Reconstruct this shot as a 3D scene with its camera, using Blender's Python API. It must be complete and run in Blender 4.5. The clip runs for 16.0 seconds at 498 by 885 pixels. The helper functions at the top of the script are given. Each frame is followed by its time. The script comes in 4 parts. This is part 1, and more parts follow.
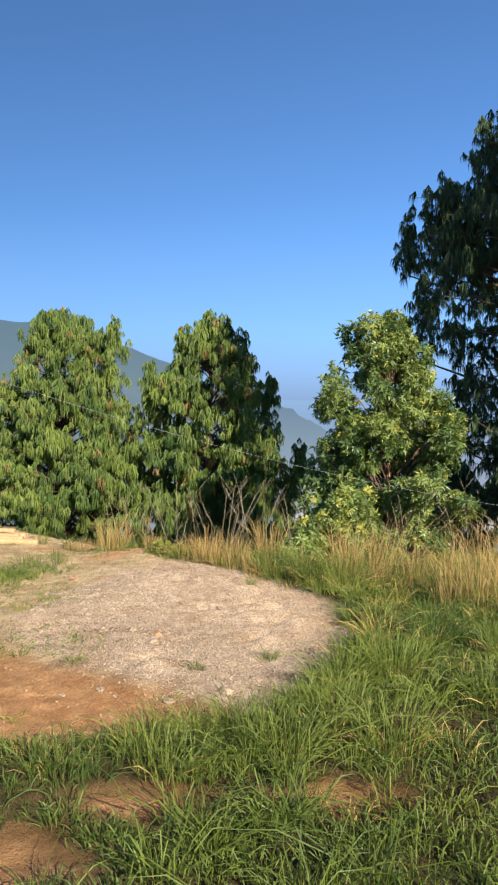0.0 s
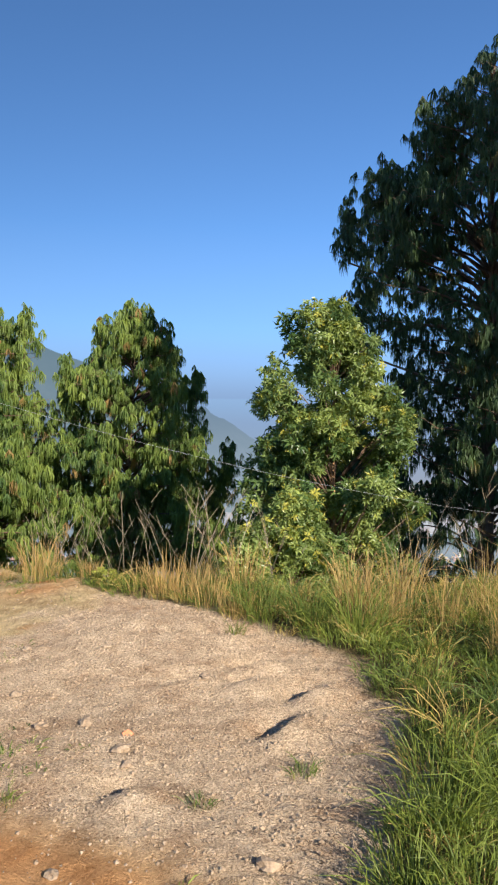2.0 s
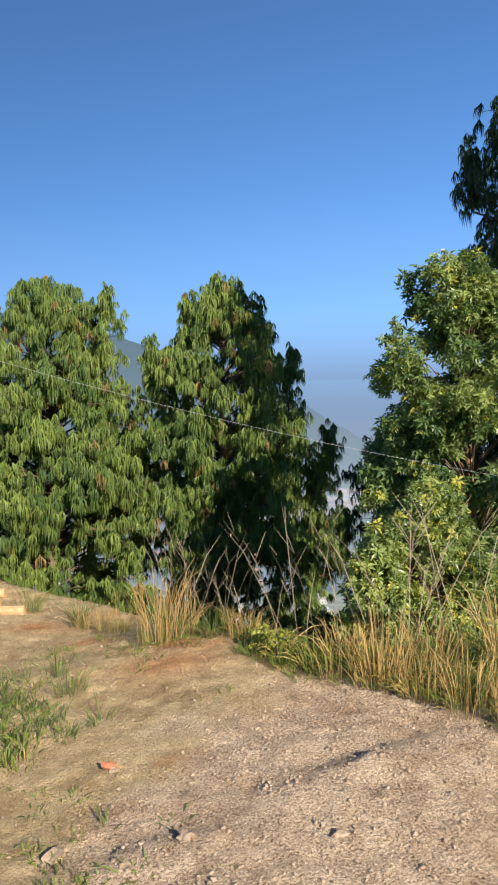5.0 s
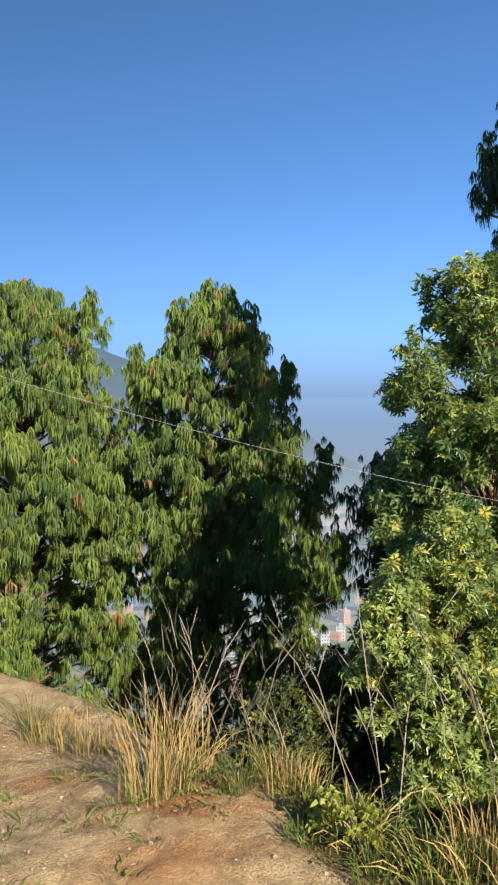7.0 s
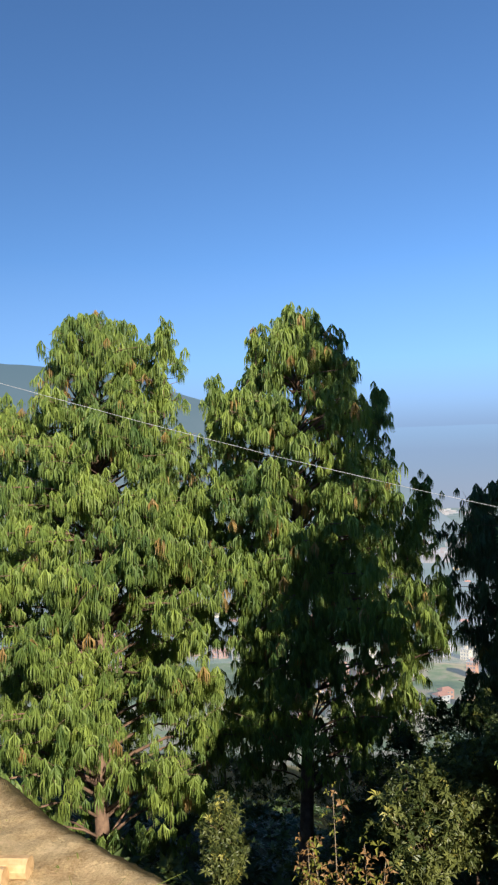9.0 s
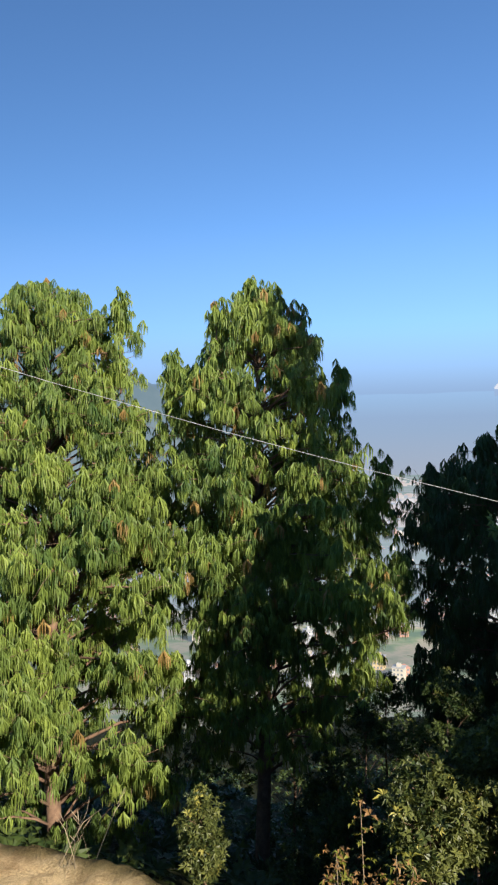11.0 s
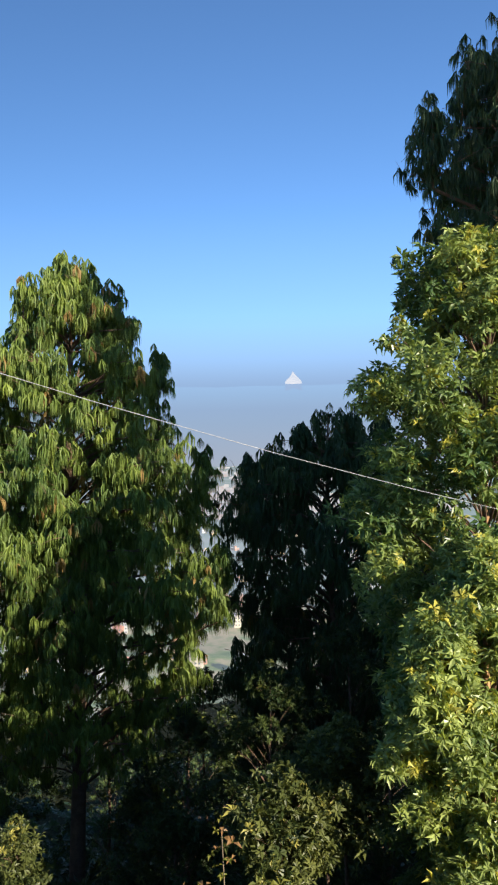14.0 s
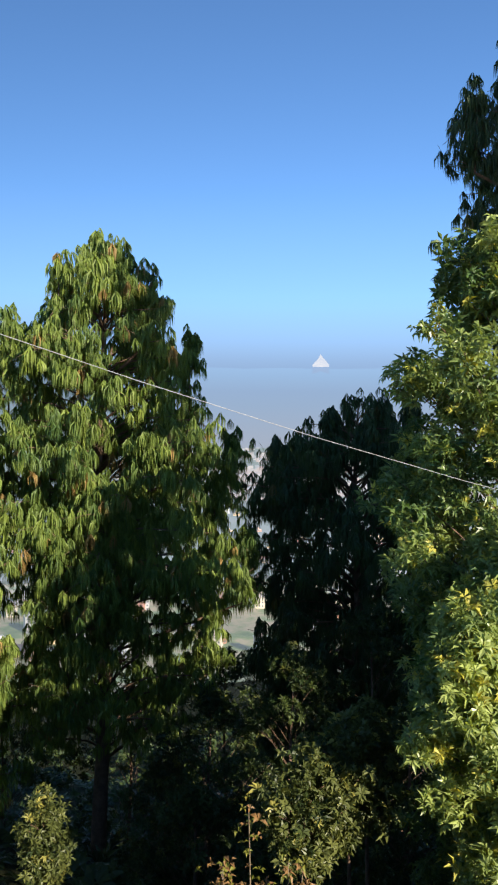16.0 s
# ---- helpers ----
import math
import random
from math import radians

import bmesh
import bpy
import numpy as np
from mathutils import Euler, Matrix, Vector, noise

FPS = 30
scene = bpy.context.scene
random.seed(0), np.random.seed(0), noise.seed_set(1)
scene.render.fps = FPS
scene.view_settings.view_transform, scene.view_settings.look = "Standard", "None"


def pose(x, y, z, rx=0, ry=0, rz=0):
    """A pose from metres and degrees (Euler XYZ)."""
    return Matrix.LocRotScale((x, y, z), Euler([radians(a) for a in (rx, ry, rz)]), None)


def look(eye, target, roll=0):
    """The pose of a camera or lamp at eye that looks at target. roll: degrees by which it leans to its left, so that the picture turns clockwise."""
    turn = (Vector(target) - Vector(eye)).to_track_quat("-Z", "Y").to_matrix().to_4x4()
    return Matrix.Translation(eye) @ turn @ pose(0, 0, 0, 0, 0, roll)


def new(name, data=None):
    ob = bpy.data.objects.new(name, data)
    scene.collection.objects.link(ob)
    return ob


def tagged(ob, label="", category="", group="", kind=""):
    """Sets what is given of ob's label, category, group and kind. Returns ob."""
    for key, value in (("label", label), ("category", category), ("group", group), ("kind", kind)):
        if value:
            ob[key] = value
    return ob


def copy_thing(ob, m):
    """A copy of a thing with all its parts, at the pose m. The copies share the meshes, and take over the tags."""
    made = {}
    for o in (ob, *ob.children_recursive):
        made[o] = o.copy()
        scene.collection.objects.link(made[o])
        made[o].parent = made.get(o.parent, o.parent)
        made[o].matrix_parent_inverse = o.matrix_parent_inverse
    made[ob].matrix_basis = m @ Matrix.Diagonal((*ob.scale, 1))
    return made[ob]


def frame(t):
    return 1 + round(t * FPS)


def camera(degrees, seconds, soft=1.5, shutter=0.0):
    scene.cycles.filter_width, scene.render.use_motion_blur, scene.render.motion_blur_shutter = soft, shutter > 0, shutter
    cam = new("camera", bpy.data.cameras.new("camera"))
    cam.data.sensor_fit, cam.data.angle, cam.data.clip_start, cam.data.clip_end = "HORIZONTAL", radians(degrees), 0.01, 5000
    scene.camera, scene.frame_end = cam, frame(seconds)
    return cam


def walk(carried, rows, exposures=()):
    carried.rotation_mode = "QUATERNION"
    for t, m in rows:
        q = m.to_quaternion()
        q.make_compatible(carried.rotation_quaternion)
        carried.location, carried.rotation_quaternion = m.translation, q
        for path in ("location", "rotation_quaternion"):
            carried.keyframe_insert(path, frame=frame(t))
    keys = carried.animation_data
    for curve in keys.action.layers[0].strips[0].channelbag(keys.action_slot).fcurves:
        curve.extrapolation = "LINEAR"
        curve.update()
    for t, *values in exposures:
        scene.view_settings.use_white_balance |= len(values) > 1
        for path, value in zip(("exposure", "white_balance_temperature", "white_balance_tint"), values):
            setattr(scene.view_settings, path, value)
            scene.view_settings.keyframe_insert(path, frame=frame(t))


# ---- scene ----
cam = camera(35.1, 16.0, soft=2.2)
PATH = [
    (0, (0.091, 0.053, 1.403), (0.061, 2.053, 1.413), 1.4),
    (0.5, (-0.105, 0.532, 1.425), (-0.18, 2.531, 1.447), 1.0),
    (1, (-0.186, 0.997, 1.412), (-0.32, 2.992, 1.465), 0.2),
    (1.5, (-0.293, 1.402, 1.392), (-0.224, 3.4, 1.436), 1.7),
    (2, (-0.394, 1.814, 1.419), (-0.203, 3.804, 1.429), 1.0),
    (2.5, (-0.485, 2.288, 1.435), (-0.44, 4.288, 1.432), 0.7),
    (3, (-0.663, 2.679, 1.452), (-0.622, 4.678, 1.458), 1.1),
    (3.5, (-0.822, 3.105, 1.44), (-0.834, 5.105, 1.45), -0.4),
    (4, (-0.929, 3.535, 1.464), (-0.997, 5.534, 1.434), -1.3),
    (4.2, (-0.98, 3.661, 1.448), (-1.017, 5.661, 1.402), -0.9),
    (6.3, (-1.116, 5.503, 1.487), (-1.104, 7.503, 1.483), -0.9),
    (6.5, (-1.159, 5.672, 1.501), (-1.167, 7.672, 1.499), -1.1),
    (7, (-1.314, 6.006, 1.507), (-1.268, 8.005, 1.513), 0.1),
    (7.5, (-1.495, 6.334, 1.531), (-1.439, 8.334, 1.551), 0.4),
    (8, (-1.542, 6.89, 1.558), (-1.652, 8.885, 1.647), -0.5),
    (8.2, (-1.595, 7.153, 1.563), (-1.744, 9.144, 1.677), -0.8),
    (10.5, (-3.101, 8.187, 1.872), (-3.058, 10.186, 1.889), -2.1),
    (11, (-3.252, 8.403, 1.963), (-3.151, 10.401, 1.968), -1.0),
    (11.5, (-3.36, 8.807, 1.873), (-3.065, 10.785, 1.865), -0.5),
    (12, (-3.425, 9.064, 1.849), (-3.03, 11.025, 1.84), -0.5),
    (12.5, (-3.472, 9.229, 1.869), (-3.01, 11.175, 1.884), -0.4),
    (13, (-3.598, 9.387, 1.88), (-3.051, 11.31, 1.901), -0.1),
    (13.5, (-3.616, 9.528, 1.888), (-3.039, 11.443, 1.883), -1.0),
    (14, (-3.637, 9.561, 1.882), (-3.033, 11.468, 1.859), -1.1),
    (14.5, (-3.718, 9.58, 1.863), (-3.159, 11.501, 1.831), 0.3),
    (15, (-3.71, 9.58, 1.878), (-3.187, 11.51, 1.841), -0.8),
    (15.5, (-3.739, 9.52, 1.907), (-3.225, 11.452, 1.883), -0.2),
    (16, (-3.758, 9.571, 1.898), (-3.216, 11.495, 1.829), 0.5),
]
walk(cam, [(t, look(eye, target, roll)) for t, eye, target, roll in PATH], [(0.0, 1.19, 6000, 9), (0.5, 1.06, 6000, 9), (1.0, 1.08, 6000, 9), (1.5, 1.05, 6000, 9), (2.0, 1.12, 6000, 9), (2.5, 1.1, 6000, 9), (3.0, 1.02, 5950, 9), (4.0, 1.0, 5920, 9), (6.5, 1.15, 5930, 9), (7.0, 1.16, 5960, 9), (11.0, 1.28, 6180, 9), (16.0, 1.29, 6250, 9)])

# ---- light ----
SUN_EL, SUN_AZ = 25.0, 153.0  # degrees; azimuth from +y towards +x
world = bpy.data.worlds.new("world")
scene.world = world
world.use_nodes = True
wn = world.node_tree.nodes
sky = wn.new("ShaderNodeTexSky")
sky.sky_type, sky.sun_disc = "NISHITA", False
sky.sun_elevation, sky.sun_rotation = radians(SUN_EL), radians(360 - SUN_AZ)
sky.altitude, sky.air_density, sky.dust_density, sky.ozone_density = 1400, 0.9, 0.15, 3.3
air = wn.new("ShaderNodeMixRGB")
air.blend_type, air.inputs[0].default_value, air.inputs[2].default_value = "MULTIPLY", 1.0, (0.83, 1.0, 1.11, 1)
world.node_tree.links.new(sky.outputs[0], air.inputs[1])
world.node_tree.links.new(air.outputs[0], wn["Background"].inputs[0])
wn["Background"].inputs[1].default_value = 0.064
sun = new("sun", bpy.data.lights.new("sun", "SUN"))
sun.data.energy, sun.data.angle, sun.data.color = 5.0, radians(0.5), (1.0, 0.87, 0.69)
a, e = radians(SUN_AZ), radians(SUN_EL)
sun.matrix_world = look((40 * math.sin(a), 40 * math.cos(a), 40), (40 * math.sin(a) - math.sin(a) * math.cos(e), 40 * math.cos(a) - math.cos(a) * math.cos(e), 40 - math.sin(e)))

# ---- materials ----


def material(name, rough=0.8):
    m = bpy.data.materials.new(name)
    m.use_nodes = True
    nt = m.node_tree
    b = nt.nodes["Principled BSDF"]
    b.inputs["Roughness"].default_value = rough
    return m, nt, b


def node(nt, kind, **sockets):
    n = nt.nodes.new(kind)
    for k, v in sockets.items():
        n.inputs[k.replace("_", " ")].default_value = v
    return n


def noise_tex(nt, scale, detail=4.0, rough=0.6):
    n = node(nt, "ShaderNodeTexNoise", Scale=scale, Detail=detail, Roughness=rough)
    c = nt.nodes.new("ShaderNodeTexCoord")
    nt.links.new(c.outputs["Object"], n.inputs["Vector"])
    return n.outputs["Fac"]


def ramp(nt, fac, *stops):
    r = nt.nodes.new("ShaderNodeValToRGB")
    els = r.color_ramp.elements
    while len(els) < len(stops):
        els.new(0.5)
    for el, (p, c) in zip(els, stops):
        el.position, el.color = p, (*c, 1) if len(c) == 3 else c
    nt.links.new(fac, r.inputs[0])
    return r.outputs[0]


def mix(nt, fac, a, b, mode="MIX"):
    m = nt.nodes.new("ShaderNodeMixRGB")
    m.blend_type = mode
    for i, v in enumerate((fac, a, b)):
        if isinstance(v, (int, float)):
            m.inputs[i].default_value = v
        elif isinstance(v, tuple):
            m.inputs[i].default_value = (*v, 1)
        else:
            nt.links.new(v, m.inputs[i])
    return m.outputs[0]


def attr(nt, name):
    n = nt.nodes.new("ShaderNodeAttribute")
    n.attribute_name = name
    return n


def bump(nt, b, fac, strength, dist):
    n = node(nt, "ShaderNodeBump", Strength=strength, Distance=dist)
    nt.links.new(fac, n.inputs["Height"])
    nt.links.new(n.outputs[0], b.inputs["Normal"])


def leafy(name, dark, light, odd, rough=0.5, through_light=0.35, odd_from=0.93):
    """Foliage whose clump tone comes from the mesh's own 'tint' values."""
    m, nt, b = material(name, rough)
    t = attr(nt, "tint").outputs["Fac"]
    col = ramp(nt, t, (0.0, dark), (odd_from - 0.05, light), (odd_from, odd), (1.0, odd))
    isl = nt.nodes.new("ShaderNodeNewGeometry").outputs["Random Per Island"]
    var = ramp(nt, isl, (0.0, (0.86, 0.86, 0.86)), (1.0, (1.14, 1.13, 1.08)))
    col = mix(nt, 1.0, col, var, "MULTIPLY")
    nt.links.new(col, b.inputs["Base Color"])
    b.inputs["Specular IOR Level"].default_value = 0.35
    tr = nt.nodes.new("ShaderNodeBsdfTranslucent")
    warm = mix(nt, 1.0, col, (1.25, 1.2, 0.5), "MULTIPLY")
    nt.links.new(warm, tr.inputs[0])
    ms = nt.nodes.new("ShaderNodeMixShader")
    ms.inputs[0].default_value = through_light
    nt.links.new(b.outputs[0], ms.inputs[1])
    nt.links.new(tr.outputs[0], ms.inputs[2])
    nt.links.new(ms.outputs[0], nt.nodes["Material Output"].inputs[0])
    return m


def plain(name, c1, c2, scale, rough=0.8, bump_s=0.0, bump_scale=None, spec=0.3):
    m, nt, b = material(name, rough)
    n1, n2 = noise_tex(nt, scale), noise_tex(nt, scale * 9)
    f = mix(nt, 0.4, n1, n2)
    nt.links.new(ramp(nt, f, (0.35, c1), (0.65, c2)), b.inputs["Base Color"])
    b.inputs["Specular IOR Level"].default_value = spec
    if bump_s:
        bump(nt, b, noise_tex(nt, bump_scale or scale * 4, 6), bump_s, 0.02)
    return m


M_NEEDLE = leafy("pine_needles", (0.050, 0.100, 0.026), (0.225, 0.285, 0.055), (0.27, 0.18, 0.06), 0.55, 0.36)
# darker copy of the needles: the shade on these pines is put into the colour
M_NEEDLE_SHADE = leafy("shaded_pine_needles", (0.022, 0.048, 0.020), (0.070, 0.110, 0.036), (0.10, 0.09, 0.02), 0.55, 0.25)
M_LEAF = leafy("glossy_leaves", (0.075, 0.130, 0.040), (0.340, 0.400, 0.125), (0.46, 0.43, 0.09), 0.33, 0.42, 0.90)
# leaves darkened in colour to carry the shade that lies on the slope
M_SHRUB_SHADE = leafy("shaded_shrub_leaves", (0.016, 0.036, 0.010), (0.075, 0.100, 0.024), (0.12, 0.13, 0.03), 0.5, 0.25)
M_GRASS = leafy("grass_blades", (0.042, 0.082, 0.018), (0.210, 0.250, 0.042), (0.42, 0.31, 0.10), 0.55, 0.35, 0.80)
M_DRY = leafy("dry_grass", (0.24, 0.165, 0.065), (0.54, 0.36, 0.14), (0.18, 0.21, 0.05), 0.6, 0.35, 0.80)
M_STALK = leafy("dry_stalks", (0.10, 0.075, 0.05), (0.30, 0.24, 0.165), (0.26, 0.15, 0.07), 0.7, 0.15)
M_SPRIG = leafy("sprig_leaves", (0.10, 0.13, 0.02), (0.22, 0.20, 0.03), (0.26, 0.15, 0.06), 0.5, 0.35, 0.60)
M_YELLOW = leafy("yellow_weed_leaves", (0.20, 0.23, 0.04), (0.40, 0.40, 0.08), (0.5, 0.42, 0.1), 0.5, 0.4)
# lighter shrub leaves: the sun that reaches them is put into the colour
M_OLIVE_LIT = leafy("lit_olive_leaves", (0.036, 0.055, 0.016), (0.160, 0.175, 0.050), (0.30, 0.28, 0.07), 0.45, 0.35)
M_BARK = plain("bark", (0.08, 0.05, 0.035), (0.20, 0.125, 0.08), 6, 0.9, 0.8, 20)
M_BARK_RED = plain("orange_bark", (0.28, 0.15, 0.07), (0.46, 0.27, 0.13), 7, 0.85, 0.6, 24)
M_STONE = plain("pale_stone", (0.20, 0.14, 0.09), (0.42, 0.315, 0.215), 14, 0.9, 0.5, 60)
M_WOOD = plain("sawn_wood", (0.34, 0.21, 0.09), (0.54, 0.37, 0.19), 5, 0.75, 0.3, 40)
M_CABLE = plain("grey_cable", (0.22, 0.22, 0.23), (0.34, 0.34, 0.35), 5, 0.5)


def ground_material():
    m, nt, b = material("ground", 0.95)
    z = nt.nodes.new("ShaderNodeSeparateColor")
    nt.links.new(attr(nt, "zone").outputs["Color"], z.inputs[0])
    n_big, n_mid, n_fine = noise_tex(nt, 1.1, 5), noise_tex(nt, 9, 6), noise_tex(nt, 95, 4, 0.75)
    sand = ramp(nt, mix(nt, 0.75, n_mid, n_fine), (0.38, (0.18, 0.115, 0.07)), (0.45, (0.47, 0.335, 0.22)), (0.52, (0.67, 0.49, 0.32)), (0.58, (0.84, 0.65, 0.45)))
    red = ramp(nt, mix(nt, 0.5, n_mid, n_fine), (0.32, (0.30, 0.125, 0.045)), (0.62, (0.74, 0.37, 0.15)))
    tan = ramp(nt, mix(nt, 0.5, n_mid, n_fine), (0.36, (0.34, 0.23, 0.105)), (0.60, (0.72, 0.54, 0.295)))
    turf = ramp(nt, mix(nt, 0.5, n_mid, n_fine), (0.3, (0.05, 0.045, 0.02)), (0.7, (0.16, 0.12, 0.05)))
    # slope floor near black: shade under the trees is put into the soil colour
    wood_shade = ramp(nt, mix(nt, 0.5, n_big, n_mid), (0.3, (0.012, 0.016, 0.006)), (0.7, (0.035, 0.036, 0.014)))
    damp = ramp(nt, noise_tex(nt, 2.6, 8, 0.72), (0.36, (0.78, 0.71, 0.66)), (0.52, (1, 1, 1)))
    patch = ramp(nt, n_big, (0.60, (0, 0, 0)), (0.68, (1, 1, 1)))
    soil = mix(nt, patch, tan, red)
    col = mix(nt, z.outputs["Red"], soil, sand)
    col = mix(nt, z.outputs["Green"], col, mix(nt, 0.8, tan, red))
    col = mix(nt, z.outputs["Blue"], col, turf)
    col = mix(nt, 1.0, col, damp, "MULTIPLY")
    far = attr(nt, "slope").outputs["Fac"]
    col = mix(nt, far, col, wood_shade)
    fields = ramp(nt, noise_tex(nt, 0.022, 5), (0.30, (0.05, 0.11, 0.03)), (0.45, (0.16, 0.22, 0.07)), (0.55, (0.36, 0.30, 0.18)), (0.7, (0.12, 0.17, 0.06)))
    col = mix(nt, attr(nt, "flat").outputs["Fac"], col, fields)
    nt.links.new(col, b.inputs["Base Color"])
    b.inputs["Specular IOR Level"].default_value = 0.06
    bump(nt, b, mix(nt, 0.55, noise_tex(nt, 22, 8, 0.7), n_fine), 1.0, 0.05)
    return m


M_GROUND = ground_material()


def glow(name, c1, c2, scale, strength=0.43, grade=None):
    """A plain backdrop far away that glows, daylight and haze put into its colour."""
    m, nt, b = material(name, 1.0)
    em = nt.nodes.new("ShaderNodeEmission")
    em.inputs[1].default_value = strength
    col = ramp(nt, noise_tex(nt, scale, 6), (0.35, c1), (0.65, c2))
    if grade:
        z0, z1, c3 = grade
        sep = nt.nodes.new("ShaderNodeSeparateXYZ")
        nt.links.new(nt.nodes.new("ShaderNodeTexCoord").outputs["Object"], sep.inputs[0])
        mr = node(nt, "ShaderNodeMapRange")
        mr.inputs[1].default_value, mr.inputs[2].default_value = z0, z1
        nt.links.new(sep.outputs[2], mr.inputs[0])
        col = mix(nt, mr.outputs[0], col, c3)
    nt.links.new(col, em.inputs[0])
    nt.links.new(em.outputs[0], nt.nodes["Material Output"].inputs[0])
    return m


# ---- mesh helpers ----


def mesh_of(name, verts, faces, mat, tint=None, smooth=False):
    me = bpy.data.meshes.new(name)
    me.from_pydata(np.asarray(verts, float).tolist() if not isinstance(verts, list) else verts, [], faces if isinstance(faces, list) else faces.tolist())
    if tint is not None:
        at = me.attributes.new("tint", "FLOAT", "POINT")
        at.data.foreach_set("value", np.asarray(tint, np.float32))
    me.materials.append(mat)
    if smooth:
        me.polygons.foreach_set("use_smooth", [True] * len(me.polygons))
    return me


def part(name, me, parent=None, label="", at=None):
    ob = new(name, me)
    if parent:
        ob.parent = parent
    if at is not None:
        ob.matrix_basis = at
    return tagged(ob, label) if label else ob


def empty(name, x, y, z):
    ob = new(name)
    ob.location = (x, y, z)
    ob.empty_display_size = 0.2
    return ob


def tube(path, radii, sides=7):
    """Verts and faces of a tube along a path."""
    path, verts, faces = np.asarray(path, float), [], []
    for i, p in enumerate(path):
        d = path[min(i + 1, len(path) - 1)] - path[max(i - 1, 0)]
        d = d / (np.linalg.norm(d) + 1e-9)
        u = np.cross(d, (0, 0, 1.0) if abs(d[2]) < 0.9 else (0, 1.0, 0))
        u /= np.linalg.norm(u)
        v = np.cross(d, u)
        for k in range(sides):
            w = 2 * math.pi * k / sides
            verts.append(p + radii[i] * (math.cos(w) * u + math.sin(w) * v))
    for i in range(len(path) - 1):
        for k in range(sides):
            a, c = i * sides + k, i * sides + (k + 1) % sides
            faces.append((a, c, c + sides, a + sides))
    faces.append(tuple(range(sides))[::-1])
    faces.append(tuple((len(path) - 1) * sides + k for k in range(sides)))
    return verts, faces


def join(pieces):
    verts, faces = [], []
    for v, f in pieces:
        o = len(verts)
        verts.extend([tuple(p) for p in v])
        faces.extend([tuple(i + o for i in q) for q in f])
    return verts, faces


def strips(paths, widths, rng):
    """Flat tapering blades: paths (n, k, 3) in one go; the last point is the tip."""
    n, k, _ = paths.shape
    d = paths[:, -1] - paths[:, 0]
    side = np.cross(d, rng.normal(size=(n, 3)))
    side /= np.linalg.norm(side, axis=1, keepdims=True) + 1e-9
    verts = []
    for i in range(k - 1):
        w = widths[:, None] * (1.0 if i else 0.6) * side * 0.5
        verts += [paths[:, i] - w, paths[:, i] + w]
    verts.append(paths[:, -1])
    v = np.stack(verts, 1)
    faces = []
    for i in range(k - 2):
        faces += [(2 * i, 2 * i + 1, 2 * i + 3), (2 * i, 2 * i + 3, 2 * i + 2)]
    faces.append((2 * k - 4, 2 * k - 3, 2 * k - 2))
    f = np.array(faces)[None] + (np.arange(n) * (2 * k - 1))[:, None, None]
    return v.reshape(-1, 3), f.reshape(-1, 3)


def scatter(template_v, template_f, mats, offs, tints):
    """Many copies of a template joined: mats (n,3,3), offs (n,3)."""
    n, k = len(offs), len(template_v)
    v = np.einsum("nij,kj->nki", mats, template_v) + offs[:, None]
    f = template_f[None] + (np.arange(n) * k)[:, None, None]
    return v.reshape(-1, 3), f.reshape(-1, 3), np.repeat(tints, k)


def spins(n, rng, smin, smax, tilt=0.25):
    """Random turns about z with a little tilt and scale."""
    a, s = rng.uniform(0, 6.283, n), rng.uniform(smin, smax, n)
    tx, ty = rng.normal(0, tilt, n), rng.normal(0, tilt, n)
    z, o = np.zeros(n), np.ones(n)
    rz = np.stack([np.stack([np.cos(a), -np.sin(a), z], 1), np.stack([np.sin(a), np.cos(a), z], 1), np.stack([z, z, o], 1)], 1)
    rx = np.stack([np.stack([o, z, z], 1), np.stack([z, np.cos(tx), -np.sin(tx)], 1), np.stack([z, np.sin(tx), np.cos(tx)], 1)], 1)
    ry = np.stack([np.stack([np.cos(ty), z, np.sin(ty)], 1), np.stack([z, o, z], 1), np.stack([-np.sin(ty), z, np.cos(ty)], 1)], 1)
    return (rx @ ry @ rz) * s[:, None, None]


# ---- the ground ----
EDGE = np.array([(-60, 30), (-9, 14.8), (-4.33, 12.3), (-3.6, 11.85), (-3.25, 11.45), (-2.9, 11.15), (-2.5, 10.85), (-2.2, 10.6), (-1.9, 10.25), (-1.55, 9.6), (-1.2, 9.15), (-0.95, 8.8), (-0.72, 8.5), (-0.3, 8.25), (0.8, 8.25), (2.5, 8.8), (5, 9.5), (9, 11), (16, 13.5), (60, 20)], float)


def edge_y(x):
    return np.interp(x, EDGE[:, 0], EDGE[:, 1])


def wave(x, y, s, seed=0):
    k = seed * 1.7
    return (np.sin(x * s + 1.3 * np.sin(y * s * 0.7 + k) + k) + np.sin(y * s * 1.1 + 1.7 * np.sin(x * s * 0.6 + k) + 2 * k)
            + 0.5 * np.sin((x + y) * s * 2.3 + k) + 0.5 * np.sin((x - y) * s * 2.9 + 3 * k)) / 3.0


LATTICE = np.random.default_rng(77).uniform(-1, 1, (256, 256))


